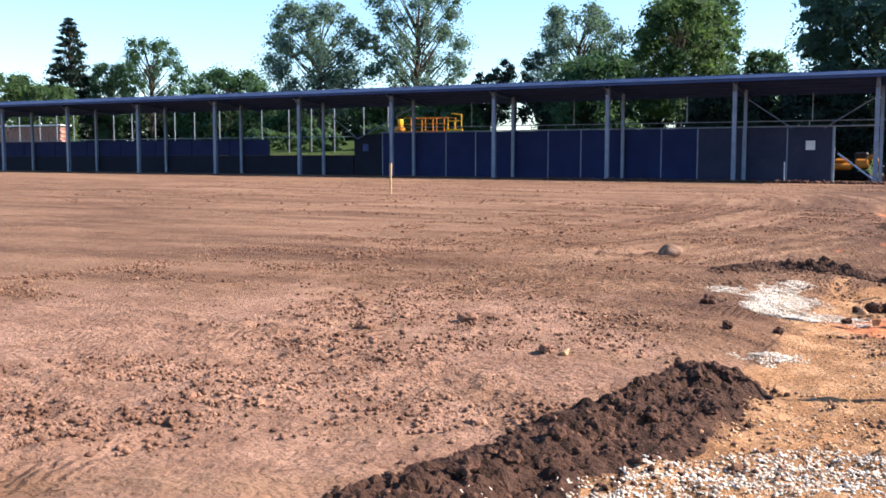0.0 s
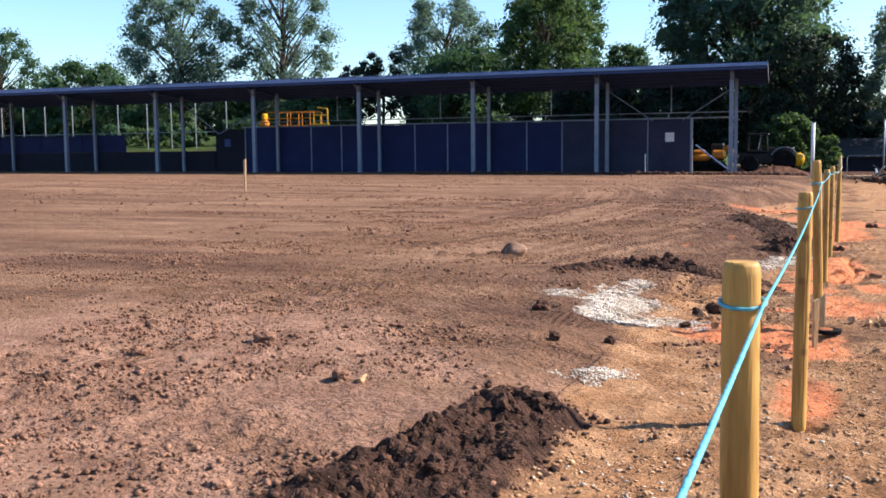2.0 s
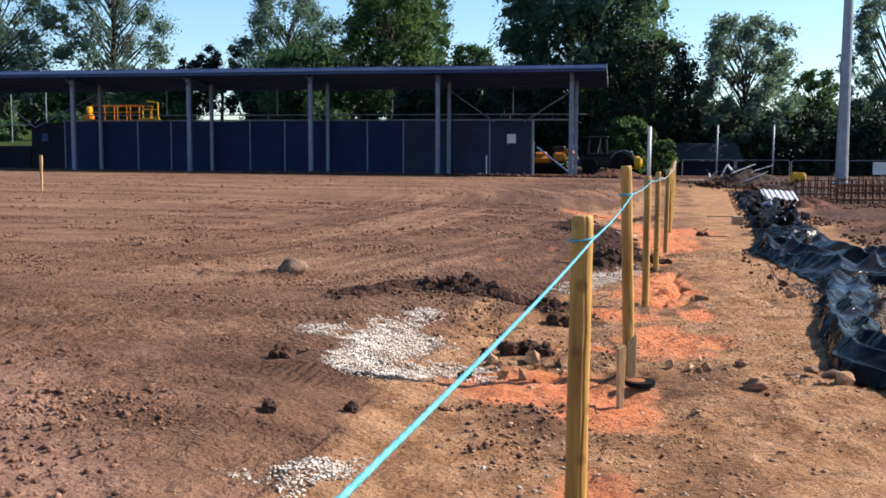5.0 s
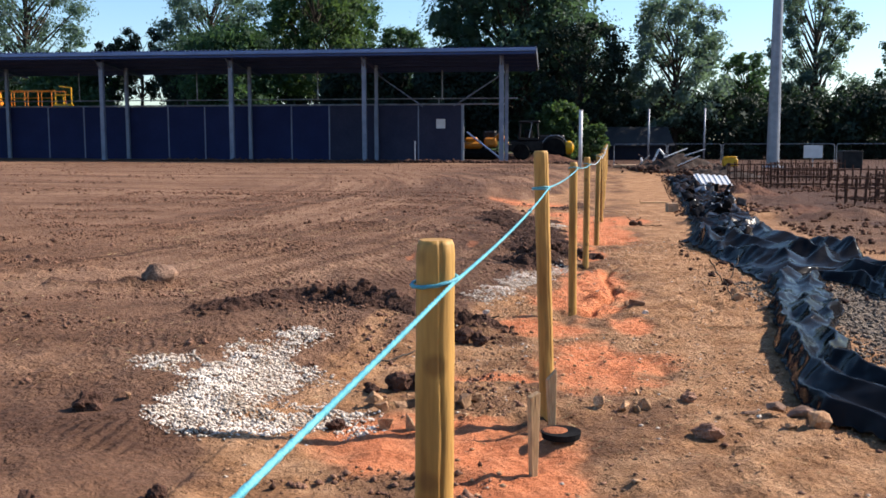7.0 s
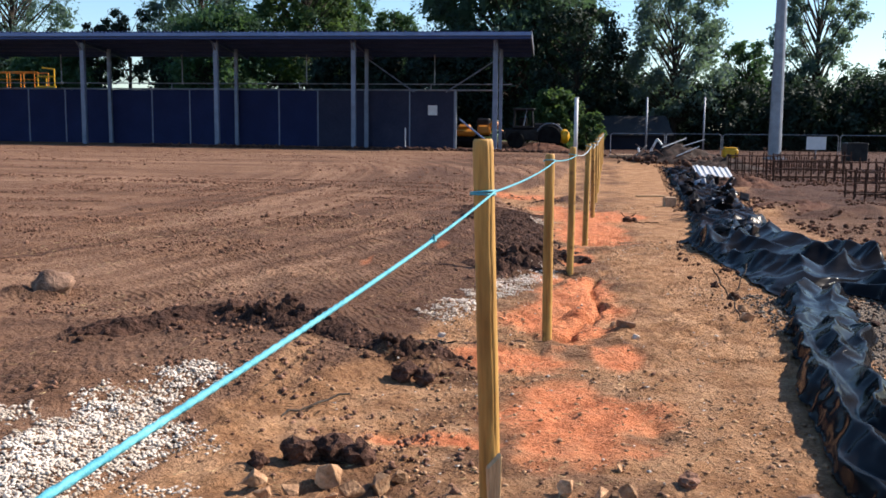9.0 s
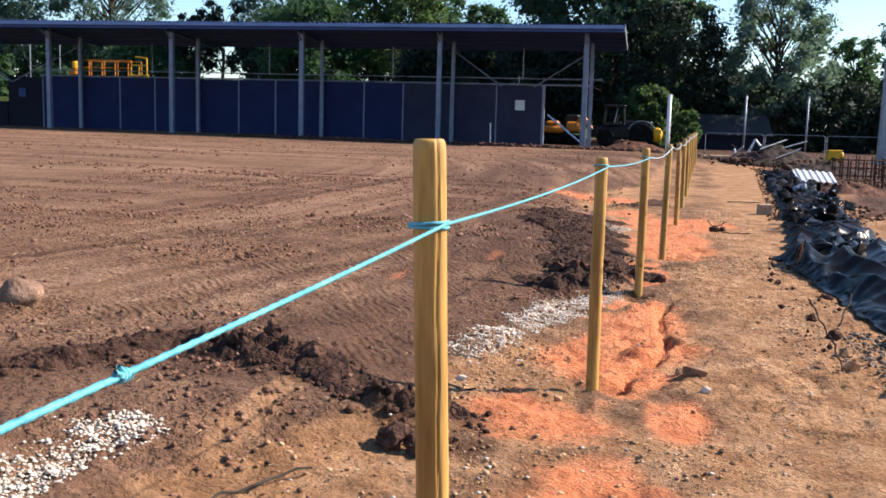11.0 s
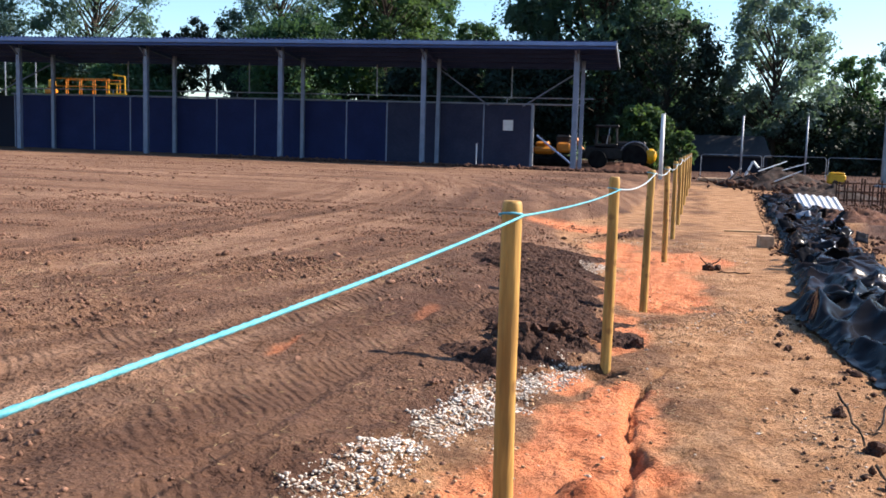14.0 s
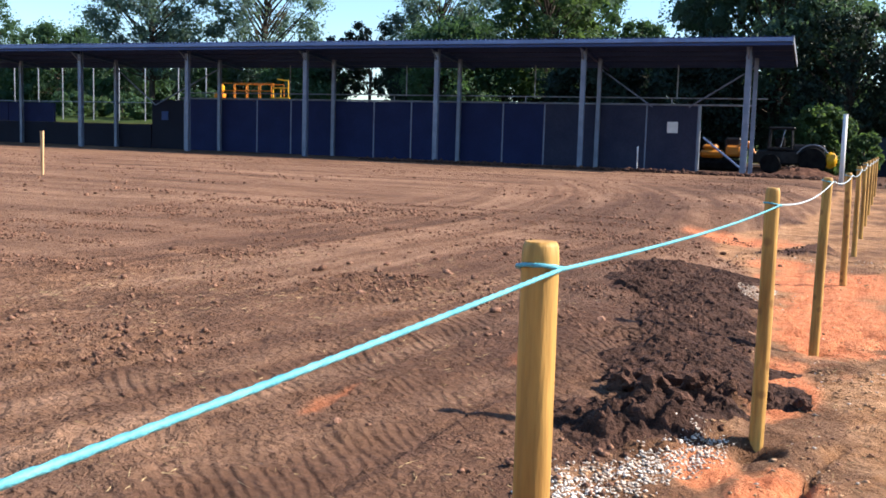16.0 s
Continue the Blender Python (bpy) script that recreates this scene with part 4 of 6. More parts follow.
for a, b in zip(edges, edges[1:]):
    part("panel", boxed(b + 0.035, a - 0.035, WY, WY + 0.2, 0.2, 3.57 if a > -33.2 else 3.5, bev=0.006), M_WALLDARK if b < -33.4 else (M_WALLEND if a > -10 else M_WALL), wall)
    part("channel", boxed(a - 0.033, a + 0.033, WY - 0.018, WY + 0.21, 0.25, 3.6, bev=0.004), M_COLUMN, wall)
part("end_post", boxed(-4.42, -4.34, WY - 0.03, WY + 0.22, 0.3, 3.6), M_STEEL, wall)
low = tagged(new("wall_low"), "low dark concrete wall with lighter panels on top", "wall", kind="structure")
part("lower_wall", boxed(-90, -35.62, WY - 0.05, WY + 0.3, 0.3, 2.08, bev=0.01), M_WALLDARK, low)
x = -42.85
while x > -88:
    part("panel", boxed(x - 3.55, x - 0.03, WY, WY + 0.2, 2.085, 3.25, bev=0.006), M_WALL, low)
    x -= 3.597
sign = thing("wall_sign", -5.62, WY - 0.005, 2.55, "small square white notice fixed to the grey wall", "sign")
part("board", boxed(-0.25, 0.25, -0.02, 0.0, -0.26, 0.26, bev=0.004), M_WHITE, sign)
sign2 = thing("wall_box", -34.6, WY - 0.005, 2.6, "small grey box fixed to the dark wall", "box")
part("casing", boxed(-0.22, 0.22, -0.1, 0.0, -0.25, 0.25, bev=0.01), M_SHEET, sign2)

# pitch-side poles and rail behind the stand
for i in range(22):
    x = -37.0 - 2.35 * i + 0.2 * math.sin(i * 2.1)
    y = 66.0
    g = gz(x, y)
    pole = thing("fence_pole", x, y, g, "thin galvanised pole of a sports fence on the grass", "pole", "poles behind the stand")
    part("tube", rods(((0, 0, -0.2), (0, 0, 4.2), 0.045), seg=6), M_STEEL, pole)
rail_z = gz(-60, 66) + 1.25
rail = thing("fence_rail", -62, 66, rail_z, "horizontal galvanised rail between the fence poles", "rail")
part("tube", rods(((-28, 0, 0), (26, 0, 0), 0.035), seg=6), M_STEEL, rail)

# ---- fence of round posts and rope ----
POSTS = [(0.09, 3.12, 1.30, 0.0), (0.302, 6.65, 1.311, 0.0), (0.474, 9.76, 1.459, -1.6), (0.705, 13.03, 1.334, -0.5), (0.94, 16.45, 1.33, 0.3), (1.20, 19.2, 1.33, 0.4),
         (1.44, 23.4, 1.30, -0.8), (1.66, 27.0, 1.34, -0.6), (1.86, 30.4, 1.38, -0.5), (2.06, 33.8, 1.40, 0.0), (2.26, 37.2, 1.42, 0.4), (2.47, 40.7, 1.44, 0.0), (2.7, 44.5, 1.46, 0.0)]
TIE = [0.085, 0.085, 0.19, 0.05, 0.085, 0.03, 0.03, 0.05, 0.04, 0.05, 0.05, 0.05, 0.05]
RADII = [0.038, 0.0385, 0.0375, 0.034, 0.036, 0.036, 0.037, 0.037, 0.037, 0.037, 0.037, 0.037, 0.037]


def post_mesh(h, seed, split, radius):
    """A peeled round post: chamfered top, slight taper and bends, one drying crack."""
    rnd = random.Random(seed)
    seg = 64
    bm = bmesh.new()
    levels = [0.0] + [h * (i + 1) / 46 for i in range(45)] + [h - 0.012, h - 0.003]
    rings = []
    crack0 = rnd.uniform(-2.4, -1.3) if not split else -0.85
    depth = 0.006 if split else rnd.uniform(0.001, 0.004)
    if seed == 4:
        crack0, depth = -1.15, 0.007
    for z in levels:
        ring = []
        end = 0.006 if z > h - 0.006 else (0.0015 if z > h - 0.02 else 0.0)
        ox, oy = 0.004 * math.sin(z * 2.1 + seed), 0.004 * math.cos(z * 1.7 + seed * 2)
        ca = crack0 + 0.10 * math.sin(z * 4.1 + seed) + 0.05 * math.sin(z * 19)
        for i in range(seg):
            a = 2 * math.pi * i / seg
            d = (a - ca + math.pi) % (2 * math.pi) - math.pi
            r = radius * (1.03 - 0.05 * z / h) - end + 0.0012 * noise.noise(Vector((math.cos(a) * 2, math.sin(a) * 2, z * 3 + seed)))
            r += 0.0035 * max(0.0, noise.noise(Vector((math.cos(a) * 2.5, math.sin(a) * 2.5, z * 6 + seed * 5))) - 0.42)
            r -= depth * max(0.0, 1 - abs(d) / (0.085 if not split else 0.10 * (0.35 + 0.65 * z / h)))
            ring.append(bm.verts.new((r * math.cos(a) + ox, r * math.sin(a) + oy, z)))
        rings.append(ring)
    for lo, hi in zip(rings, rings[1:]):
        for i in range(seg):
            bm.faces.new((lo[i], lo[(i + 1) % seg], hi[(i + 1) % seg], hi[i]))
    bm.faces.new(rings[-1])
    return bm


ties = []
for i, (x, y, top, lean) in enumerate(POSTS):
    g = gz(x, y)
    g0 = min(g, 0.04) - 0.18
    ob = mesh_ob("fence_post", post_mesh(top - g0, i * 3 + 1, i == 2, RADII[i]), M_POSTBROWN if i == 2 else M_POST, None, True)
    ob.data.polygons[len(ob.data.polygons) - 1].use_smooth = False
    ob.matrix_world = pose(x - math.tan(radians(lean)) * (top - g0), y, g0, 0, lean, 0)
    label = "round treated timber fence post tied with blue rope"
    if i == 2:
        label = "round timber fence post with a long drying crack"
    tagged(ob, label, "fence post", "posts along the path")
    ties.append(Vector((x, y, top - TIE[i])))


def strand(points, r, twist=0.05, seg=9):
    """Three-strand laid rope along a line of points."""
    verts, faces = [], []
    acc = 0.0
    for k, p in enumerate(points):
        t = (points[min(k + 1, len(points) - 1)] - points[max(k - 1, 0)]).normalized()
        side = t.cross(Vector((0, 0, 1))).normalized() if abs(t.z) < 0.95 else Vector((1, 0, 0))
        upv = side.cross(t)
        if k:
            acc += (p - points[k - 1]).length
        for i in range(seg):
            a = 2 * math.pi * i / seg
            rr = r * (1.0 + 0.16 * math.cos(3 * (a - acc * 2 * math.pi / twist / 3)))
            verts.append(p + side * rr * math.cos(a) + upv * rr * math.sin(a))
    for k in range(len(points) - 1):
        for i in range(seg):
            j = (i + 1) % seg
            faces.append((k * seg + i, k * seg + j, (k + 1) * seg + j, (k + 1) * seg + i))
    return verts, faces


rope = tagged(new("rope"), "thin turquoise blue rope tied from post to post", "rope")
line = [Vector((-0.10, -0.35, 1.2))] + ties
for i, (a, b) in enumerate(zip(line, line[1:])):
    off = Vector((0.041, -0.01, 0))
    a2, b2 = a + off, b + off
    ln = (b2 - a2).length
    nseg = max(8, int(ln / (0.009 if i < 6 else 0.06)))
    sag = 0.018 if i < 5 else 0.05
    pts = [a2.lerp(b2, k / nseg) - Vector((0, 0, 4 * sag * (k / nseg) * (1 - k / nseg))) for k in range(nseg + 1)]
    v, f = strand(pts, 0.0039 if i < 6 else 0.005, 0.03)
    raw("span", v, f, M_ROPE if i < 5 else M_ROPEFAR, rope, True)
for i, tpos in enumerate(ties[:9]):
    girth = RADII[i] + 0.006
    for turn, dz, tilt in ((0, 0.0, 0.22),) if i != 2 else ((0, 0.0, 0.12), (1, -0.009, 0.05)):
        n = 60
        pts = [tpos + Vector((girth * math.cos(2 * math.pi * k / n), girth * math.sin(2 * math.pi * k / n), dz + tilt * 0.037 * math.sin(2 * math.pi * k / n + i + turn))) for k in range(n + 1)]
        v, f = strand(pts, 0.0040, 0.03)
        raw("loop", v, f, M_ROPE, rope, True)

# joined ends halfway along one span
mid = ties[1].lerp(ties[2], 0.6) + Vector((0.041, -0.01, -0.0175))
along = (ties[2] - ties[1]).normalized()
n = 40
pts = [mid + along * (-0.008 + 0.016 * k / n) + Vector((0.005 * math.cos(6 * math.pi * k / n), 0, 0.005 * math.sin(6 * math.pi * k / n))) for k in range(n + 1)]
v, f = strand(pts, 0.0030, 0.03)
raw("knot", v, f, M_ROPE, rope, True)
for dz, back in ((0.013, -0.012), (0.008, -0.018)):
    pts = [mid + along * back * k / 6 + Vector((0.004, 0, dz * k / 6)) for k in range(7)]
    v, f = strand(pts, 0.0026, 0.03)
    raw("loose_end", v, f, M_ROPE, rope, True)

# ---- trees ----
def leaf_cloud(centres, radii, count, size, rnd, shell=0.55, droop=0.0):
    """Leaf sprays as bent quads, mostly in the outer part of each clump."""
    k = len(centres)
    vol = np.array([r[0] * r[1] for r in radii])
    pick = rnd.choice(k, count, p=vol / vol.sum())
    d = rnd.normal(size=(count, 3))
    d /= np.linalg.norm(d, axis=1)[:, None]
    rad = np.abs(rnd.normal(size=count)) * 0.36 + shell * 0.75 * rnd.random(count) + 0.12
    rad = np.minimum(rad, 0.78 + 0.24 * rnd.random(count))
    pos = np.array(centres)[pick] + d * np.array(radii)[pick] * rad[:, None] * 1.15
    nrm = d * 0.6 + rnd.normal(size=(count, 3)) * 0.7 + np.array([0, 0, 0.4])
    nrm /= np.linalg.norm(nrm, axis=1)[:, None]
    t = np.cross(nrm, rnd.normal(size=(count, 3)))
    t /= np.linalg.norm(t, axis=1)[:, None] + 1e-9
    b = np.cross(nrm, t)
    s = size * (0.6 + 0.8 * rnd.random((count, 1)))
    w = s * (0.45 + 0.3 * rnd.random((count, 1)))
    v = np.stack([pos - t * s, pos + b * w + nrm * s * 0.15, pos + t * s * (1 - droop), pos - b * w + nrm * s * 0.15], 1)
    return v.reshape(-1, 3)


def quads_ob(name, v, material, parent):
    me = bpy.data.meshes.new(name)
    me.vertices.add(len(v))
    me.vertices.foreach_set("co", v.ravel())
    me.loops.add(len(v))
    me.loops.foreach_set("vertex_index", np.arange(len(v)))
    me.polygons.add(len(v) // 4)
    me.polygons.foreach_set("loop_start", np.arange(0, len(v), 4))
    me.update(calc_edges=True)
    me.materials.append(material)
    ob = new(name, me)
    ob.parent = parent
    return ob


def tree(x, y, top, rad, material, seed, label, low=0.25, clumps=26, leaves=7000, size=0.22, airy=False, fir=False, name="tree", cat="tree"):
    rnd = np.random.default_rng(seed)
    g = float(ground_z(np.array([x]), np.array([y]), False)[0])
    h = top - g
    rad *= 0.9
    root = thing(name, x, y, g, label, cat)
    bm = bmesh.new()
    tr = max(0.07, 0.022 * h)
    rod(bm, (0, 0, -0.3), (0.15 * rnd.normal(), 0.1 * rnd.normal(), h * 0.45), tr, tr * 0.7, 9)
    rod(bm, (0.0, 0.0, h * 0.42), (0.2 * rnd.normal(), 0.2 * rnd.normal(), h * (0.92 if fir else 0.72)), tr * 0.7, tr * 0.15, 7)
    cs, rs = [], []
    for i in range(clumps):
        u = (i + 0.5) / clumps
        z = h * (low + (1 - low) * u ** 0.9)
        w = rad * ((1 - u) ** 0.9 * 0.95 + 0.05) if fir else rad * math.sqrt(max(0.05, 1 - (2 * (u * 0.92 + 0.02) - 0.9) ** 2 / 1.25))
        a = i * 2.399 + rnd.random() * 0.8
        rr = w * (0.35 + 0.6 * math.sqrt(rnd.random())) * (0.9 if fir else 1.0)
        cr = rad * ((0.17 + 0.16 * rnd.random()) if airy else (0.20 + 0.19 * rnd.random())) * (0.75 if fir else 1.0)
        if fir:
            cr *= 0.45 + 0.9 * (1 - u)
        c = (rr * math.cos(a), rr * math.sin(a), min(z, h - cr * 0.6))
        cs.append(c)
        rs.append((cr * (1.2 if fir else 1.05), cr * (1.2 if fir else 1.05), cr * (0.45 if fir else 0.85)))
        if h > 4:
            j = Vector((0, 0, max(h * 0.18, c[2] - (0.2 if fir else 0.28) * h)))
            rod(bm, j, Vector(c), tr * 0.32, tr * 0.06, 5, False)
    part("trunk", bm, M_BARK, root)
    v = leaf_cloud(cs, rs, int(leaves * 1.9), size, rnd, 0.35 if airy else 0.5)
    # larger sprays deep inside each clump close the crown
    inner = leaf_cloud(cs, [tuple(0.62 * q for q in r) for r in rs], (10 if airy else 16) * len(cs), (0.25 if airy else 0.30) * float(np.mean([r[0] for r in rs])), rnd, 0.3)
    quads_ob("crown", np.concatenate([v, inner]), material, root)
    return root


# name, x, y, top, spread, leaves, lowest leaves, leaf count, habit
TREES_WEST = [
    ("hedge bank", -102.6, 85, 12.5, 5.5, L_LIGHT, 0.05, 5000, 0), ("olive shrub", -89.0, 80, 10.3, 4.0, L_LIGHT, 0.05, 4000, 0),
    ("fir", -95.8, 90, 19.6, 5.0, L_FIR, 0.2, 9000, 2), ("small round tree", -91.2, 92, 13.9, 3.2, L_MID, 0.1, 4000, 0),
    ("spreading tree", -84.6, 92, 16.6, 5.0, L_MID, 0.2, 5500, 1), ("low shrub", -70.9, 90, 12.2, 6.2, L_MID, 0.05, 5500, 0),
    ("broad ash tree", -53.8, 82, 17.2, 6.2, L_GREY, 0.2, 9500, 1), ("tall airy poplar", -44.9, 86, 19.8, 5.8, L_GREY, 0.15, 8000, 1),
    ("young tree", -36.6, 84, 9.9, 2.2, L_DARK, 0.2, 1500, 0), ("young tree", -33.8, 84, 11.0, 2.4, L_DARK, 0.2, 1800, 0),
    ("open-crowned tree", -28.4, 86, 15.8, 5.2, L_GREY, 0.15, 8000, 1), ("hedge tree", -23.2, 76, 10.0, 4.4, L_MID, 0.05, 7500, 0),
    ("sunlit lime tree", -17.8, 80, 15.0, 4.3, L_LIGHT, 0.15, 9500, 0),
]
TREES_BEHIND_STAND = [
    ("dark oak", -18.6, 92, 17.6, 4.3, L_MID, 0.2, 8000, 0), ("low tree", -11.8, 84, 10.8, 2.4, L_MID, 0.1, 3500, 0),
    ("great dark chestnut", -1.9, 76, 17.5, 6.6, L_DEEP, 0.08, 28000, 0), ("leafy tree", 2.3, 71, 9.4, 3.7, L_DARK, 0.10, 8000, 1),
    ("maple", 8.7, 72, 10.9, 4.0, L_PALE, 0.12, 8500, 1), ("small tree", 13.8, 75, 7.6, 1.9, L_MID, 0.1, 3000, 1),
    ("airy birch", 21.0, 85, 14.0, 3.7, L_PALE, 0.1, 6500, 1), ("small tree", 26.2, 80, 9.6, 2.6, L_MID, 0.1, 3500, 1),
    # leafy bush takes the lighter leaves: sunlight on it put into the colour
    ("leafy bush", 1.0, 66.5, 4.0, 1.7, L_LIGHT, 0.05, 3500, 1), ("sunlit bush", 2.9, 61, 2.5, 0.8, L_LIGHT, 0.05, 1800, 0),
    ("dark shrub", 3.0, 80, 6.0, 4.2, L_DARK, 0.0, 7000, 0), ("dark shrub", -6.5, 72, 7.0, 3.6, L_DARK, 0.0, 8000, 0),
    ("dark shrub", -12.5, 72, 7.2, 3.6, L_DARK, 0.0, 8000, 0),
]
SHRUBS = [
    ("dark shrub", -27.5, 80, 8.0, 3.6, L_DARK, 0.0, 6000, 0), ("shrub", -40.0, 84, 8.0, 4.5, L_MID, 0.0, 5000, 0),
    ("shrub", -50.0, 88, 8.0, 5.0, L_MID, 0.0, 5000, 0), ("shrub", -62.0, 88, 8.5, 5.5, L_MID, 0.0, 5000, 0),
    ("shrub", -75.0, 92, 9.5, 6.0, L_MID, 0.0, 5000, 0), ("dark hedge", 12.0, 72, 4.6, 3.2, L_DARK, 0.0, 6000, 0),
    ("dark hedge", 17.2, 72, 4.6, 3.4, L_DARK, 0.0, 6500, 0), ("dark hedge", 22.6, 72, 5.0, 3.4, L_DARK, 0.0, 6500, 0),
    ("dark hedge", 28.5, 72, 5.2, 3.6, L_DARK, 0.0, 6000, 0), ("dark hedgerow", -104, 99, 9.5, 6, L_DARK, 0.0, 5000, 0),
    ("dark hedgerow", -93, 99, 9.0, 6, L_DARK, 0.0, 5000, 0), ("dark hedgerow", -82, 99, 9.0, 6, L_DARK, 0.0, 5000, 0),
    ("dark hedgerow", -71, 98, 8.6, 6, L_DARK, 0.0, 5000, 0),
]
HEDGES = [
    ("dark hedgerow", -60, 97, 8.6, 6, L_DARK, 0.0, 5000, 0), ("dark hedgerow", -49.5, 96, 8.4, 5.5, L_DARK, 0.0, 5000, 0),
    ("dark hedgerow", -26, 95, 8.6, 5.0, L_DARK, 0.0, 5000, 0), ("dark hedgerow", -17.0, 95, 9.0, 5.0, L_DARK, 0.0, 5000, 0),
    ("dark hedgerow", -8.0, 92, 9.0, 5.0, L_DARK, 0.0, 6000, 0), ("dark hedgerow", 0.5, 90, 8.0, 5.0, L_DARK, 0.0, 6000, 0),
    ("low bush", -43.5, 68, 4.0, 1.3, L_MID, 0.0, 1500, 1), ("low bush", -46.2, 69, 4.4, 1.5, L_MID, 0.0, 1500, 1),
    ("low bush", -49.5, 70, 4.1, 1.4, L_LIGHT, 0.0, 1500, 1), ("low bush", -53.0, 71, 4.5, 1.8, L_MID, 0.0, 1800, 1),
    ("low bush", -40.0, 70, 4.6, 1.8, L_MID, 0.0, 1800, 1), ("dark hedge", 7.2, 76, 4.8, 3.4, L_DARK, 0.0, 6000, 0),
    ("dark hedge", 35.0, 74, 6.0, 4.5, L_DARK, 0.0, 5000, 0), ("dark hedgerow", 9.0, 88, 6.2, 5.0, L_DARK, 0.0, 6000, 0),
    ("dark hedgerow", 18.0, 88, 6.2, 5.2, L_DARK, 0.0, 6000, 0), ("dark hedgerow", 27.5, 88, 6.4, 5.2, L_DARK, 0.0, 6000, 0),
]
for i, (kind, x, y, top, rad, material, low, leaves, style) in enumerate(TREES_WEST + TREES_BEHIND_STAND + SHRUBS + HEDGES):
    tone = {L_DARK.name: "deep green", L_DEEP.name: "deep green", L_MID.name: "green", L_LIGHT.name: "yellow-green", L_GREY.name: "grey-green", L_PALE.name: "pale grey-green", L_FIR.name: "blackish green"}[material.name]
    bushy = any(w in kind for w in ("shrub", "hedge", "bush"))
    tree(x, y, top, rad, material, 100 + i, f"{tone} {kind} in full leaf beyond the stand", low, 22 if leaves < 3000 else (150 if leaves > 12000 else 60), leaves,
         0.115 if y < 78 else 0.125, style == 1, style == 2, "bush" if bushy else "tree", "bush" if bushy else "tree")


# ---- black plastic sheeting along the path ----
def poly(pts, s):
    d = np.concatenate([[0], np.cumsum(np.hypot(*np.diff(np.array(pts), axis=0).T))])
    return np.stack([np.interp(s * d[-1], d, [p[i] for p in pts]) for i in (0, 1)], -1)


def zigzag(v):
    """A triangle wave, 0 to 1, one crest to a unit."""
    return 1 - np.abs((v % 1.0) * 2 - 1)


def plastic(left, right, seed, height, folds, label, nu=150, nv=46, along=0.0, material=M_PLASTIC):
    """Creased film between two edge lines: facets from crossing folds, some of them running with the strip."""
    rnd = np.random.default_rng(seed)
    s, v = np.meshgrid(np.linspace(0, 1, nu), np.linspace(0, 1, nv), indexing="ij")
    a, b = poly(left, s), poly(right, s)
    p = a * (1 - v[..., None]) + b * v[..., None]
    ln = np.sum(np.hypot(*np.diff(np.array(left), axis=0).T))
    U, V = s * ln, v * np.hypot(*(np.array(left[0]) - np.array(right[0])))
    wu, wv = 0.35 * fbm(U * 0.9, V * 0.9, 3, seed), 0.35 * fbm(U * 0.9 + 9, V * 0.9, 3, seed + 3)
    lift = np.zeros_like(U)
    for k in range(6):
        th, f = rnd.uniform(0, math.pi), folds * rnd.uniform(0.5, 1.7)
        strength = smooth01(fbm(U * 0.8 + 5 * k, V * 0.8, 2, seed + 41 + k), -0.3, 0.35) / (0.6 + 0.35 * f)
        lift = lift + strength * zigzag((U + wu) * f * math.cos(th) + (V + wv) * f * math.sin(th) + rnd.random()) ** 1.5
    lift = 0.62 * lift
    if along:
        # longitudinal folds that wander and pinch out
        lane = v * along + 0.9 * fbm(U * 0.55, V * 0.2, 3, seed + 61) + 0.25 * wu
        lift = 0.45 * lift + 0.85 * zigzag(lane) ** 1.3 * (0.35 + 0.8 * smooth01(fbm(U * 0.9, V * 0.5, 2, seed + 63), -0.35, 0.3))
    rim = smooth01(v, 0.0, 0.12) * smooth01(1 - v, 0.0, 0.12) * smooth01(s, 0.0, 0.04) * smooth01(1 - s, 0.0, 0.04)
    ragged = 0.09 * fbm(U * 2.2, V * 1.2, 3, seed + 21)
    px = p[..., 0] + ragged + 0.02 * fbm(U * 6, V * 6, 2, seed + 23)
    py = p[..., 1] + 0.12 * fbm(U * 1.6, V * 1.6, 3, seed + 25)
    under = ground_z(px, py)
    z = np.maximum(under + 0.008, under * (1 - rim) + (ground_z(px, py, False) + 0.03) * rim + 0.012 + height * np.clip(lift, 0, 9) * (0.1 + 0.9 * rim))
    verts = np.stack([px, py, z], -1).reshape(-1, 3)
    faces = [(i * nv + j, (i + 1) * nv + j, (i + 1) * nv + j + 1, i * nv + j + 1) for i in range(nu - 1) for j in range(nv - 1)]
    ob = raw("plastic_sheet", verts, faces, material, None, True)
    so = ob.modifiers.new("thickness", "SOLIDIFY")
    so.thickness = 0.003
    return tagged(ob, label, "plastic sheet", "sheets along the path")


plastic([(3.1, 8.0), (2.5, 8.75), (2.13, 9.45), (1.98, 9.85), (1.94, 10.36), (1.97, 10.75), (2.17, 11.9), (2.37, 13.0), (2.66, 14.6), (2.78, 15.3)],
        [(3.8, 8.6), (3.1, 9.3), (2.66, 9.95), (2.45, 10.3), (2.37, 10.6), (2.40, 10.95), (2.55, 11.7), (2.84, 12.8), (3.22, 14.4), (3.40, 15.3)], 301, 0.095, 0.65,
        "long folded strip of glossy black polythene beside the path", 300, 64, 2.1)
plastic([(2.48, 19.6), (2.55, 18.4), (2.66, 16.6), (2.78, 15.2), (3.35, 15.5), (3.6, 14.9), (3.55, 14.0), (3.9, 12.9), (4.4, 12.3)],
        [(3.7, 20.6), (4.1, 19.6), (4.4, 18.7), (4.42, 17.9), (4.4, 17.1), (4.35, 16.0), (4.5, 15.0), (4.8, 14.0), (5.3, 13.2)], 317, 0.16, 1.3,
        "wide glossy black polythene sheet folded over on the ground", 230, 110, 3.2)
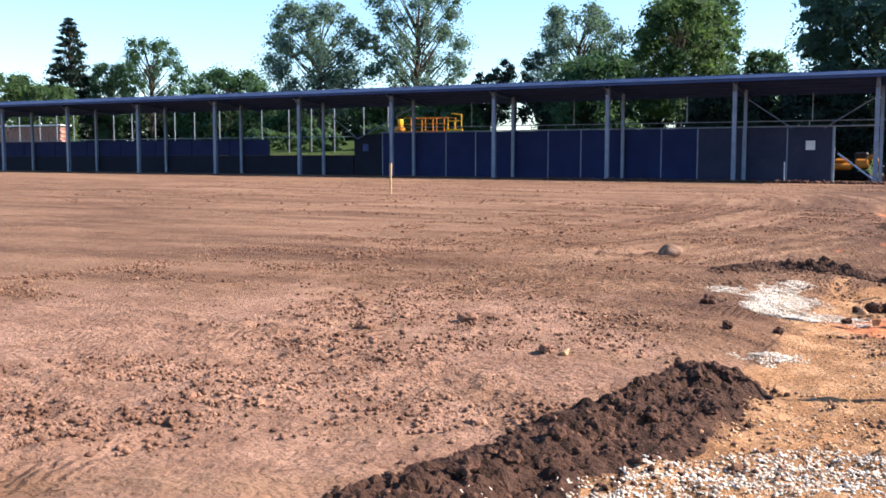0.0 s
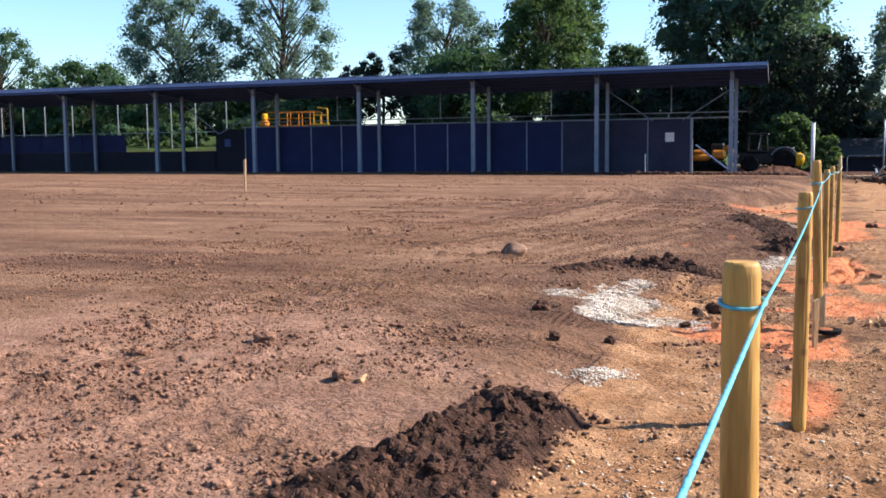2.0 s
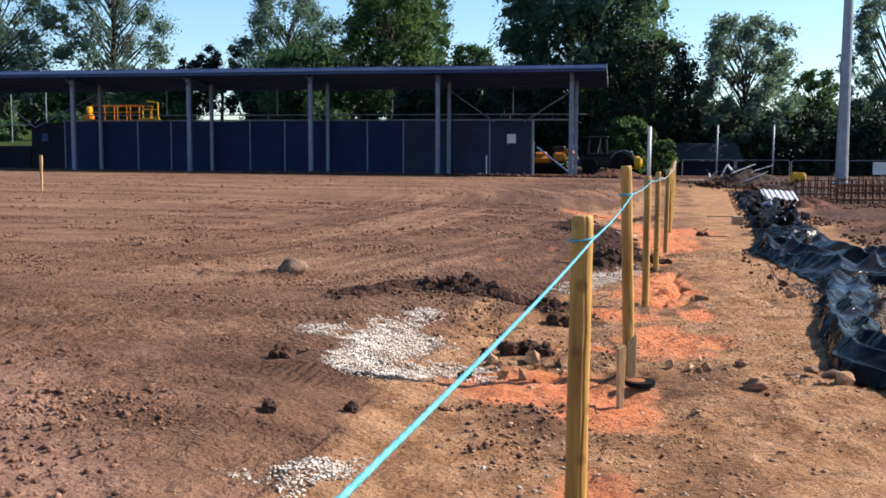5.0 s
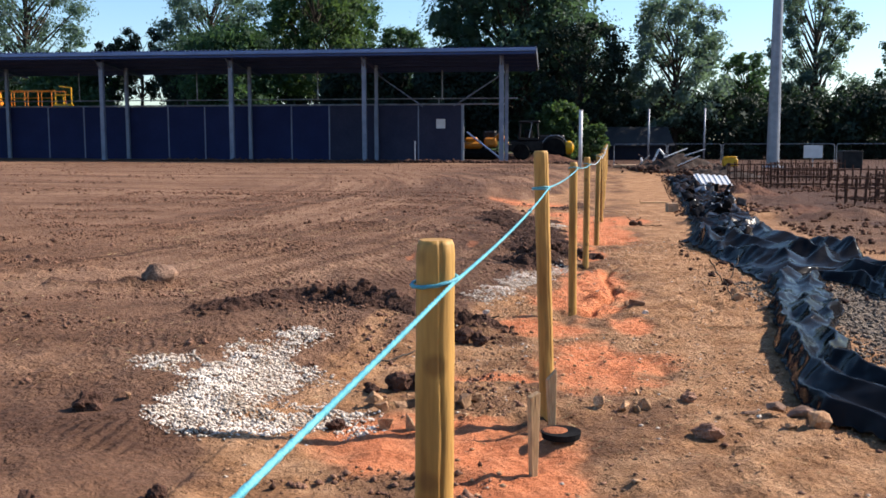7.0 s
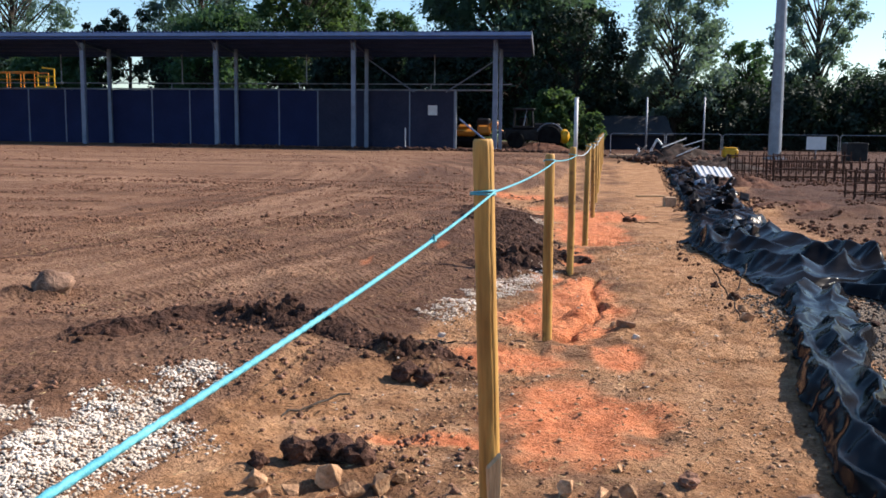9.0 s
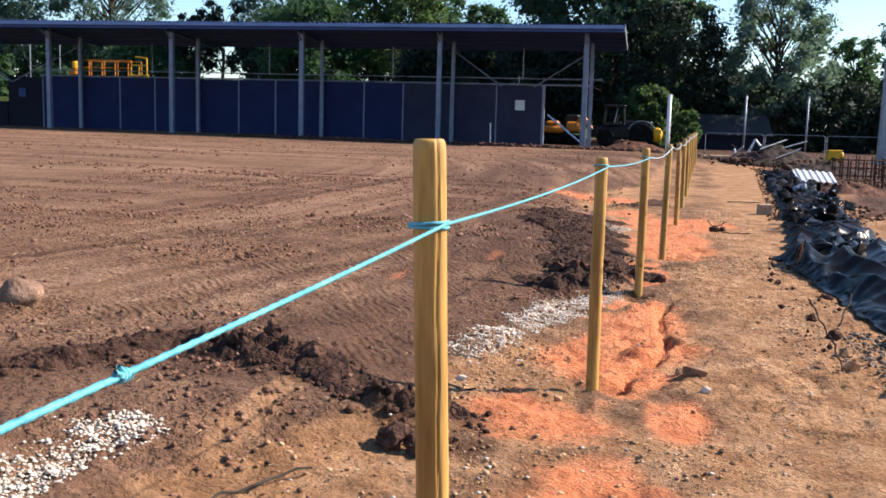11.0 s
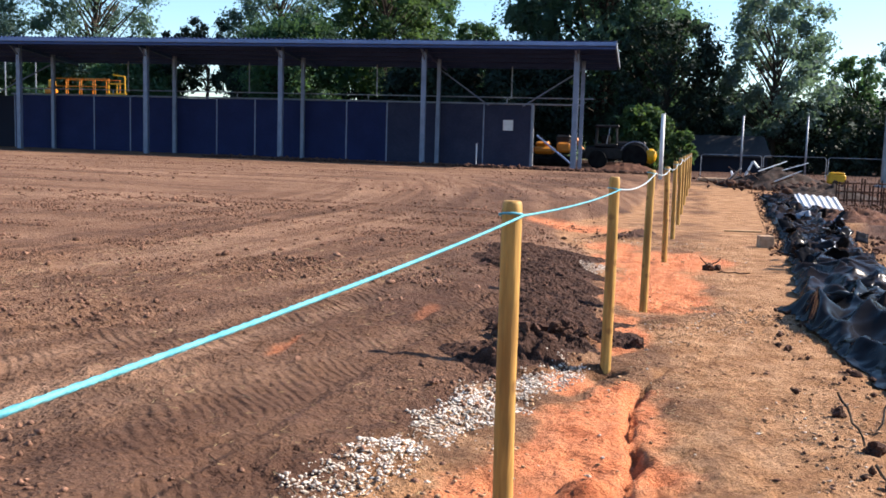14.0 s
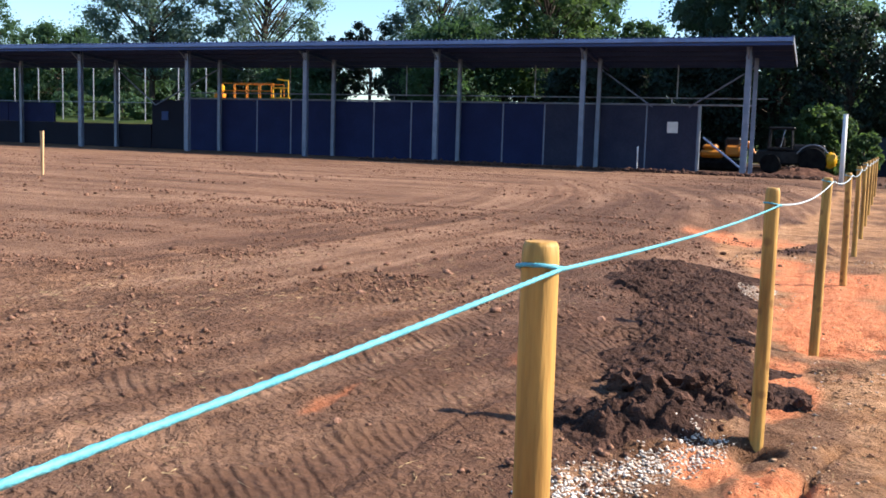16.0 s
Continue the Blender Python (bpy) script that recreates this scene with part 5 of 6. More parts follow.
plastic([(2.50, 19.0), (2.6, 19.6), (2.75, 20.6), (2.95, 22.0), (3.2, 24.0)], [(3.5, 19.4), (3.7, 19.9), (3.95, 20.8), (4.15, 22.2), (4.2, 24.0)], 331, 0.21, 2.6,
        "crumpled heap of black polythene with soil in its folds", 190, 80, 0.0, M_DUSTY)
plastic([(3.15, 23.6), (3.35, 26.0), (3.65, 28.6), (3.8, 30.4)], [(4.4, 23.6), (4.5, 26.0), (4.9, 28.5), (5.0, 30.4)], 347, 0.22, 2.6,
        "crumpled black polythene and rags strewn with soil", 170, 60, 0.0, M_DUSTY)
plastic([(3.8, 30.0), (4.0, 33.0), (4.3, 36.5), (4.7, 41.0)], [(4.9, 30.0), (5.2, 33.0), (5.4, 36.5), (5.8, 41.0)], 359, 0.2, 2.4,
        "torn black polythene trailing towards the debris heap", 150, 46, 0.0, M_DUSTY)
p = np.stack([rng.uniform(-0.2, 1.4, 9000), rng.uniform(13.5, 44, 9000)], 1)
p[:, 0] += np.interp(p[:, 1], [9, 13, 17, 21, 26, 30, 42], [2.1, 2.4, 2.35, 2.85, 3.4, 3.8, 4.8]) - 0.05
p = p[(fbm(p[:, 0] * 1.1, p[:, 1] * 0.9, 3, 71) > 0.12) | (p[:, 1] > 25)]
p = p[(p[:, 1] > 18) | (rng.random(len(p)) < 0.5)]
scatter("sheet_edge_soil", p, sizes_of(len(p), 0.007, 0.030, 2.8), M_CLOD, "dark soil lumps along and upon the plastic sheeting", "soil", rng, 0.8, 0.1, ico=False, rugged=0.5)
p = p[rng.random(len(p)) < 0.03]
lump_cloud("sheet_edge_clods", p, sizes_of(len(p), 0.018, 0.045, 1.5), M_CLOD, "ragged clods along the edge of the sheeting", "soil", rng)
# pale scraps caught in the crumpled sheeting
for i in range(44):
    y = rng.uniform(19, 42)
    x = np.interp(y, [19, 26, 30, 42], [3.3, 4.0, 4.4, 5.2]) + rng.uniform(-0.6, 0.6)
    bm = bmesh.new()
    bmesh.ops.create_grid(bm, x_segments=6, y_segments=5, size=1)
    for v in bm.verts:
        v.co = Vector((v.co.x * rng.uniform(0.9, 1.0) * 0.16, v.co.y * 0.10, 0.05 * noise.noise(v.co * 1.7 + Vector((i * 3.1, 0, 0)))))
    ob = mesh_ob("plastic_scrap", bm, M_STEEL if i % 5 == 0 else M_PLASTIC, None, True)
    so = ob.modifiers.new("thickness", "SOLIDIFY")
    so.thickness = 0.003
    ob.matrix_world = pose(x, y, gz(x, y) + 0.2, rng.uniform(-50, 50), rng.uniform(-50, 50), rng.uniform(0, 360))
    tagged(ob, "grey torn plastic scrap on the black sheeting" if i % 5 == 0 else "black torn plastic scrap on the crumpled sheeting", "scrap", "scraps on the sheeting")


def twig(x, y, ln, label, rz, tilt=8, r=0.008, material=M_BARK, name="stick"):
    pts = [Vector((ln * k / 7, 0.03 * ln * math.sin(k * 1.7 + x), 0.02 * ln * math.cos(k * 2.3 + y))) for k in range(8)]
    v, f = strand(pts, r, 0.4, 7)
    ob = raw(name, v, f, material, None, True)
    ob.matrix_world = pose(x, y, gz(x, y) + r, 0, -tilt, rz)
    return tagged(ob, label, "stick")


for i, (x, y, ln, rz, tilt) in enumerate(((2.42, 15.3, 0.35, 60, 40), (2.3, 15.0, 0.3, 130, 50), (2.2, 13.9, 0.3, 100, 35), 
                                          (-0.6, 10.9, 0.5, 60, 1), (0.1, 12.75, 0.4, 170, 1))):
    twig(x, y, ln, "thin dead twig lying on the bare earth", rz, tilt, 0.008 if y > 20 else 0.006)

for x, y, ln, rz, tilt in ((1.95, 22.7, 0.28, 30, 30), (2.05, 22.75, 0.22, 150, 40), (2.1, 22.5, 0.4, -20, 2)):
    twig(x, y, ln, "short dark root end sticking out of the path", rz, tilt, 0.007, M_CLOD)


def straw(k, x0, x1, y0, y1, rnd):
    """Loose dry stalks lying about, as one mesh of thin three-sided slivers."""
    x, y = rnd.uniform(x0, x1, k), rnd.uniform(y0, y1, k)
    ok = fbm(x * 0.9, y * 0.9, 3, 81) + 0.25 * rnd.random(k) > 0.12
    x, y = x[ok], y[ok]
    k = len(x)
    a, ln = rnd.uniform(0, 2 * math.pi, k), rnd.uniform(0.02, 0.075, k)
    z0 = ground_z(x, y) + 0.004
    x1_, y1_ = x + ln * np.cos(a), y + ln * np.sin(a)
    z1 = ground_z(x1_, y1_) + 0.006 + 0.25 * ln * rnd.random(k)
    w = 0.0016
    tip = np.stack([x1_, y1_, z1], 1)
    base = [np.stack([x + w * np.sin(a) * s, y - w * np.cos(a) * s, z0 + dz], 1) for s, dz in ((1, 0), (-1, 0), (0, 0.003))]
    v = np.stack(base + [tip], 1).reshape(-1, 3)
    f = (np.array([(0, 1, 3), (1, 2, 3), (2, 0, 3), (0, 2, 1)])[None] + 4 * np.arange(k)[:, None, None]).reshape(-1, 3)
    return tagged(raw("dry_straw", v, f, M_STRAW), "loose straw-coloured dry stalks on the bare earth", "straw", kind="stuff")


M_STRAW = mat("dry_straw", (0.30, 0.20, 0.09), (0.52, 0.40, 0.22), 4, 0.8, bump=0, fine=20, isl=0.3, spec=0.2)
straw(5200, -4.5, 2.4, 6.5, 21.0, np.random.default_rng(91))

# ---- stones and lumps by the posts ----
def broken_stone(x, y, r, label, material, seed, squash=(1.1, 0.9, 0.95)):
    """An angular stone: the hull of a few points, with softened arrises."""
    rnd = random.Random(seed)
    bm = bmesh.new()
    for _ in range(10):
        v = Vector((rnd.gauss(0, 1), rnd.gauss(0, 1), rnd.gauss(0, 1))).normalized() * rnd.uniform(0.8, 1.1)
        bm.verts.new((v.x * squash[0] * r, v.y * squash[1] * r, v.z * squash[2] * r))
    out = bmesh.ops.convex_hull(bm, input=bm.verts[:])
    bmesh.ops.delete(bm, geom=[g for g in out["geom_interior"] if isinstance(g, bmesh.types.BMVert)], context="VERTS")
    bmesh.ops.bevel(bm, geom=bm.edges[:], offset=r * 0.04, segments=1, affect="EDGES")
    ob = mesh_ob("stone", bm, material)
    ob.matrix_world = pose(x, y, gz(x, y) + r * squash[2] * 0.55, rnd.uniform(-15, 15), rnd.uniform(-15, 15), rnd.uniform(0, 360))
    return tagged(ob, label, "stone", "loose stones by the posts")


TAN = "angular broken tan stone on the bare earth"
for i, (x, y, r) in enumerate(((-0.15, 10.0, 0.075), (-0.04, 9.92, 0.06), (0.07, 10.0, 0.07), (-0.28, 9.9, 0.06), (-0.37, 9.82, 0.05), (-0.2, 9.55, 0.07), (-0.3, 9.55, 0.06), (0.12, 10.1, 0.05),
                               (-0.44, 9.95, 0.06), (-0.1, 9.84, 0.04), (0.80, 10.02, 0.055), (0.93, 10.02, 0.05), (1.04, 10.07, 0.06), (0.99, 10.0, 0.04), (1.03, 10.37, 0.03), (1.74, 9.72, 0.04),
                               (1.88, 9.76, 0.085), (1.2, 13.5, 0.04), (2.25, 13.95, 0.07), (2.3, 14.4, 0.06), (-1.62, 9.42, 0.035), (-2.15, 6.3, 0.05), (0.55, 12.75, 0.03))):
    broken_stone(x, y, r * 0.88, TAN, M_RUBBLE, 500 + i)
for i, (x, y, r, sq) in enumerate(((1.72, 9.97, 0.06, (1, 1, 0.8)), (1.87, 9.97, 0.085, (1.3, 1, 0.55)), (1.28, 13.45, 0.075, (1.2, 0.9, 0.7)), (1.58, 9.98, 0.05, (1.6, 0.6, 0.3)))):
    broken_stone(x, y, r, "grey-brown stone lying on the path", M_ROCK, 540 + i, sq)
for i, (x, y, r) in enumerate(((1.34, 13.2, 0.03), (-0.02, 12.95, 0.035), (1.62, 9.9, 0.02))):
    broken_stone(x, y, r, "small white stone on the path", M_GRAVEL, 560 + i)
DARK = "dark damp clod of turned earth"
CLODS_BY_POSTS = [(-0.35, 10.3, 0.085), (-0.2, 10.36, 0.10), (-0.08, 10.3, 0.08), (-0.5, 10.2, 0.05), (-1.75, 9.25, 0.075), (-0.55, 9.5, 0.05), (0.92, 17.35, 0.09), (1.15, 17.3, 0.07), (2.0, 22.7, 0.09), (2.12, 22.75, 0.07), (-1.35, 8.0, 0.05), (-1.0, 8.3, 0.045), (2.32, 14.9, 0.06), (2.28, 15.6, 0.05), (0.35, 16.72, 0.13), (0.18, 16.8, 0.11), (0.5, 16.68, 0.10), (0.1, 17.0, 0.10), (0.58, 16.95, 0.12), (0.42, 17.2, 0.13), (0.27, 17.1, 0.10)]
CLODS_ON_HEAPS = [(0.62, 17.4, 0.10), (-0.02, 12.12, 0.07), (0.06, 12.2, 0.06), (-0.12, 12.2, 0.07), (0.0, 12.32, 0.06), (-0.9, 12.5, 0.07), (-1.0, 12.6, 0.08), (-1.15, 12.5, 0.07), (-1.4, 12.6, 0.07), (0.02, 11.72, 0.07), (-0.1, 11.75, 0.08), (-1.62, 4.0, 0.09), (-1.5, 4.3, 0.08), (-1.4, 4.6, 0.07), (-1.1, 6.1, 0.09), (-1.0, 6.05, 0.08), (-1.15, 5.9, 0.08), (-0.95, 5.2, 0.06), (-1.7, 3.7, 0.09), (-1.2, 4.9, 0.07)]
for i, (x, y, r) in enumerate(CLODS_BY_POSTS + CLODS_ON_HEAPS):
    stone("earth_clod", x, y, r * (0.68 if y > 16 else (0.62 if y < 7 else 0.82)), DARK, M_CLOD, (1.1, 0.95, 0.9), 10 + i, "clods of turned earth", 0.30, i * 47)
for i, (x, y, r) in enumerate(((1.30, 9.57, 0.06), (1.3, 10.2, 0.04), (-2.3, 6.35, 0.05), (-3.3, 7.2, 0.07), (-3.9, 6.6, 0.05))):
    stone("earth_clod", x, y, r, "dry brown lump of earth on the ground", M_CRUMB, (1.15, 0.95, 0.7), 90 + i, "clods of turned earth", 0.28, i * 61)

# ---- pegs, pad, block ----
def peg(x, y, top, w, d, label, rz=0.0, rx=0.0, slope=0.02, material=M_SAWN):
    g = gz(x, y)
    h = top - g + 0.15
    bm = boxed(-w / 2, w / 2, -d / 2, d / 2, 0, h)
    for v in bm.verts:
        if v.co.z > h * 0.9 and v.co.x > 0:
            v.co.z += slope
        if v.co.z < 0.01:
            v.co.x *= 0.4
    bmesh.ops.bevel(bm, geom=bm.edges[:], offset=0.0025, segments=1, affect="EDGES")
    ob = mesh_ob("wooden_peg", bm, material, None)
    ob.matrix_world = pose(x, y, g - 0.15, rx, 0, rz)
    return tagged(ob, label, "peg", "survey pegs")


peg(0.46, 8.92, 0.40, 0.05, 0.035, "short sawn timber peg driven in beside a post", 30)
peg(0.545, 9.58, 0.31, 0.05, 0.035, "short sawn timber peg leaning against a post", 20, -4, 0.05)
peg(-16.95, 30.4, 1.49, 0.085, 0.06, "tall pale survey stake standing in the field", 10)
peg(-6.5, 54.6, 1.58, 0.06, 0.05, "tall white survey stake before the stand", 0, material=M_WHITE)
peg(1.72, 28.0, 0.62, 0.07, 0.05, "short sawn timber peg driven in beside a post", 0)
pad = thing("rubber_pad", 0.585, 9.40, gz(0.585, 9.40), "round black rubber pad with orange clay on it", "pad")
bm = bmesh.new()
rod(bm, (0, 0, 0.0), (0, 0, 0.032), 0.092, 0.098, 24)
part("disc", bm, M_BLACK, pad)
bm = bmesh.new()
rod(bm, (-0.028, 0.01, 0.032), (-0.028, 0.01, 0.037), 0.062, 0.046, 11)
M_CLAY = mat("orange_clay", (0.20, 0.075, 0.035), (0.42, 0.15, 0.07), 9, 0.95, bump=0.5, fine=60, spec=0.1)
part("clay", bm, M_CLAY, pad, "smeared orange clay")
bm = boxed(-0.115, 0.115, -0.11, 0.11, 0, 0.20, bev=0.008)
blk = mesh_ob("concrete_block", bm, M_BLOCK)
blk.matrix_world = pose(3.12, 26.3, gz(3.12, 26.3) - 0.01, 0, 0, 8)
tagged(blk, "pale concrete building block standing on the path", "block")
bm = boxed(-0.35, 0.35, -0.05, 0.05, 0, 0.03, bev=0.004)
brd = mesh_ob("board", bm, M_SAWN)
brd.matrix_world = pose(3.05, 29.3, gz(3.05, 29.3), 0, 0, 8)
tagged(brd, "pale sawn board lying on the path", "board")

# ---- poles ----
for x, y, top, r, m, lab in ((1.80, 50.0, 2.95, 0.085, M_WHITE, "thick white painted pole standing at the field corner"), (5.85, 60.4, 3.35, 0.05, M_STEEL, "slim galvanised steel pole in the yard"),
                             (8.97, 60.9, 3.38, 0.05, M_STEEL, "slim galvanised steel pole in the yard")):
    g = gz(x, y)
    e = thing("pole", x, y, g, lab, "pole")
    part("shaft", rods(((0, 0, -0.3), (0, 0, top - g), r), seg=14), m, e, "", True)
    part("cap", rods(((0, 0, top - g), (0, 0, top - g + 0.03), r * 1.12), seg=14), m, e)
mx, my = 10.36, 50.0
g = gz(mx, my)
mast = thing("floodlight_mast", mx, my, g, "tall tapered galvanised floodlight mast", "mast")
part("shaft", rods(((0, 0, -0.2), (0, 0, 16.0), 0.29, 0.13), seg=16), M_STEEL, mast)
part("base_plate", boxed(-0.42, 0.42, -0.42, 0.42, -0.05, 0.06, bev=0.01), M_STEEL, mast)
for sx in (-1, 1):
    for sy in (-1, 1):
        part("bolt", rods(((0.34 * sx, 0.34 * sy, 0.05), (0.34 * sx, 0.34 * sy, 0.14), 0.025), seg=6), M_STEEL, mast)

# ---- mesh fence panels, cages, debris ----
def fence_panel(x, y, w, top, rz=0.0):
    e = thing("mesh_fence_panel", x, y, 0.0, "temporary galvanised mesh fence panel", "fence", "site fence", rz)
    lo = -0.05
    part("frame", rods(((0, 0, lo), (0, 0, top - 0.08), 0.017), ((w, 0, lo), (w, 0, top - 0.08), 0.017), ((0.08, 0, top), (w - 0.08, 0, top), 0.017), ((0, 0, top - 0.08), (0.08, 0, top), 0.017),
                       ((w, 0, top - 0.08), (w - 0.08, 0, top), 0.017), ((0, 0, lo + 0.15), (w, 0, lo + 0.15), 0.02), seg=6), M_STEEL, e)
    segs = [((k * w / 16, 0, lo + 0.15), (k * w / 16, 0, top), 0.004) for k in range(1, 16)] + [((0, 0, lo + 0.15 + k * 0.25), (w, 0, lo + 0.15 + k * 0.25), 0.004) for k in range(1, 5)]
    part("mesh", rods(*segs, seg=3), M_DARKMETAL, e)
    part("foot", boxed(-0.3, 0.3, -0.11, 0.11, 0.08, 0.24, bev=0.02), M_BLACK, e, "black rubber foot")
    return e


for i in range(8):
    fence_panel(3.6 + 2.62 * i, 54.5 - 0.25 * i, 2.56, 1.42, -3)
notice = thing("fence_notice", 12.35, 51.0, 1.05, "white notice board fixed on the mesh fence", "sign")
part("board", boxed(-0.42, 0.42, -0.015, 0.0, -0.27, 0.30, bev=0.004), M_WHITE, notice)
part("stake", rods(((0, 0.03, -1.0), (0, 0.03, 0.3), 0.03), seg=6), M_STEEL, notice)


def cage(x, y, w, d, h, rz):
    e = thing("rebar_cage", x, y, gz(x, y), "rust-brown steel reinforcement cage standing in the yard", "rebar cage", "reinforcement cages", rz)
    nx_ = int(w / 0.22)
    for k in range(nx_ + 1):
        for yy in (0, d):
            part("bar", rods(((w * k / nx_, yy, 0), (w * k / nx_, yy, h * (0.92 + 0.12 * math.sin(k * 2.7))), 0.022), seg=5), M_RUST, e)
    for z in (0.12, 0.36, 0.6):
        if z < h:
            part("tie", rods(((0, -0.02, z * h / 0.7), (w, -0.02, z * h / 0.7), 0.018), ((0, d, z * h / 0.7), (w, d, z * h / 0.7), 0.018), seg=5), M_RUST, e)
    return e


cage(7.65, 29.5, 2.6, 0.7, 0.72, 0)
cage(6.7, 39.8, 1.6, 0.6, 0.72, -4)
cage(9.4, 36.5, 2.4, 0.7, 0.7, 3)
cage(9.2, 32.0, 2.4, 0.7, 0.72, -2)
cage(7.4, 36.6, 1.8, 0.7, 0.72, 4)
cage(8.4, 40.6, 2.4, 0.7, 0.72, 0)
cage(10.6, 29.9, 2.2, 0.7, 0.72, 1)
ybox = thing("yellow_box", 8.75, 51.5, gz(8.75, 51.5), "small bright yellow box on the ground", "box")
part("body", boxed(-0.33, 0.33, -0.25, 0.25, 0, 0.38, bev=0.05), M_YELLOW, ybox)
part("lid", boxed(-0.28, 0.28, -0.2, 0.2, 0.384, 0.46, bev=0.03), M_YELLOW, ybox)
grey = thing("grey_cabinet", 13.4, 49.0, gz(13.4, 49.0), "dark grey site cabinet beside the fence", "cabinet")
part("body", boxed(-0.42, 0.42, -0.4, 0.4, 0, 0.78, bev=0.02), M_DARKMETAL, grey)


def heap(x, y, rx, ry, h, seed, label, material=M_CLOD):
    n = 46
    xx, yy = np.meshgrid(np.linspace(-1, 1, n), np.linspace(-1, 1, n))
    r = np.hypot(xx, yy)
    zz = h * np.clip(1 - r ** 1.5, 0, 1) * (0.75 + 0.6 * fbm(xx * 3 + seed, yy * 3, 4, seed)) + 0.32 * h * fbm(xx * 8, yy * 8, 4, seed + 3, 0.65) * np.clip(1.2 - r, 0, 1)
    zz = np.where(r > 0.98, -0.15, zz)
    wx, wy = x + xx * rx, y + yy * ry
    verts = np.stack([wx, wy, ground_z(wx, wy, False) + zz], -1).reshape(-1, 3)
    faces = [(i * n + j, i * n + j + 1, (i + 1) * n + j + 1, (i + 1) * n + j) for i in range(n - 1) for j in range(n - 1)]
    return tagged(raw("spoil_mound", verts, faces, material, None, True), label, "heap")


heap(5.9, 47.5, 2.2, 2.8, 0.72, 401, "dark heap of soil and torn-up debris", M_DEBRIS)
heap(6.9, 43.0, 1.6, 2.0, 0.45, 403, "low heap of dark soil and debris", M_DEBRIS)
heap(6.0, 33.0, 1.0, 1.6, 0.35, 405, "low mound of brown soil beside the sheeting", M_YARD)
heap(5.7, 26.4, 0.9, 1.5, 0.22, 407, "low mound of brown soil beside the sheeting", M_YARD)
heap(0.4, 58.6, 1.6, 1.4, 0.45, 411, "mound of brown soil in front of the loader", M_YARD)
p = np.stack([rng.normal(5.9, 0.9, 500), rng.normal(46.8, 1.6, 500)], 1)
heap_lumps = scatter("heap_rubble", p, sizes_of(len(p), 0.04, 0.16, 2), M_CLOD, "dark rubble strewn round the spoil heap", "rubble", rng, 0.8, -0.2)
for i in range(16):
    x, y = rng.normal(5.6, 0.8), rng.normal(47, 1.2)
    bm = boxed(0, rng.uniform(0.5, 1.3), -0.03, 0.03, 0, 0.03, bev=0.004)
    ob = mesh_ob("scrap_bar", bm, M_WHITE if i % 5 == 0 else (M_DARKMETAL if i % 2 else M_RUST))
    ob.matrix_world = pose(x, y, gz(x, y) + max(0.1, 0.75 - 0.35 * math.hypot(x - 5.9, (y - 47.5) * 0.6)), 0, rng.uniform(-40, 25), rng.uniform(0, 360))
    tagged(ob, "length of scrap timber or metal sticking out of the heap", "scrap", "scrap in the heap")
frame_ = thing("bent_white_frame", 4.55, 49.5, gz(4.55, 49.5), "bent white tubular frame dumped by the heap", "scrap")
part("tube", rods(((0, 0, 0.25), (0.35, 0, 0.05), 0.045), ((0.35, 0, 0.05), (0.75, 0, 0.85), 0.045), ((0.75, 0, 0.85), (0.95, 0, 0.6), 0.045), ((0, 0, 0.25), (-0.05, 0.1, 0.45), 0.045), seg=7), M_WHITE, frame_)
part("slab", boxed(-1.3, -0.1, -0.3, 0.3, 0.02, 0.16, bev=0.03), M_BLOCK, frame_)
xs_ = np.linspace(0, 1.08, 49)
verts, faces = [], []
for k, a in enumerate(xs_):
    zc = 0.035 if (k // 4) % 2 else 0.0
    verts += [(a, 0, zc), (a, 0.7, zc)]
for k in range(48):
    faces.append((2 * k, 2 * k + 2, 2 * k + 3, 2 * k + 1))
me = bpy.data.meshes.new("roof_offcut")
me.from_pydata(verts, [], faces)
me.materials.append(M_WHITE)
wsh = new("roof_offcut", me)
wsh.matrix_world = pose(5.0, 35.3, gz(5.0, 35.3) + 0.20, 24, 4, 10)
so = wsh.modifiers.new("thickness", "SOLIDIFY")
so.thickness = 0.006
tagged(wsh, "white profiled sheet offcut leaning on the debris", "sheet")
clump = heap(5.5, 35.0, 0.7, 0.8, 0.35, 413, "dark soil piled against a white sheet", M_CLOD)

# ---- machines behind the stand ----
def wheel(name, x, y, z, r, w, parent):
    bm = bmesh.new()
    prof = [(0.55, -0.5), (0.9, -0.5), (1.0, -0.36), (1.0, 0.36), (0.9, 0.5), (0.55, 0.5)]
    seg = 28
    rings = [[bm.verts.new((x + r * q * math.cos(2 * math.pi * i / seg), y + w * s, z + r * q * math.sin(2 * math.pi * i / seg))) for i in range(seg)] for q, s in prof]
    for a, b in zip(rings, rings[1:] + rings[:1]):
        for i in range(seg):
            bm.faces.new((a[i], a[(i + 1) % seg], b[(i + 1) % seg], b[i]))
    bmesh.ops.recalc_face_normals(bm, faces=bm.faces)
    t = part(name, bm, M_BLACK, parent)
    part("rim", rods(((x, y - w * 0.42, z), (x, y + w * 0.42, z), r * 0.56), seg=20), M_BLACK, t)


lx, ly = -0.3, 62.0
lz = float(ground_z(np.array([lx]), np.array([ly]), False)[0])
loader = thing("backhoe_loader", lx, ly, lz, "dark backhoe loader with yellow boom parked behind the stand", "loader")
part("body", boxed(-1.6, 0.9, -0.55, 0.55, 0.45, 1.15, bev=0.08), M_DARKMETAL, loader)
part("bonnet", boxed(0.0, 1.5, -0.45, 0.45, 1.0, 1.45, bev=0.08), M_DARKMETAL, loader)
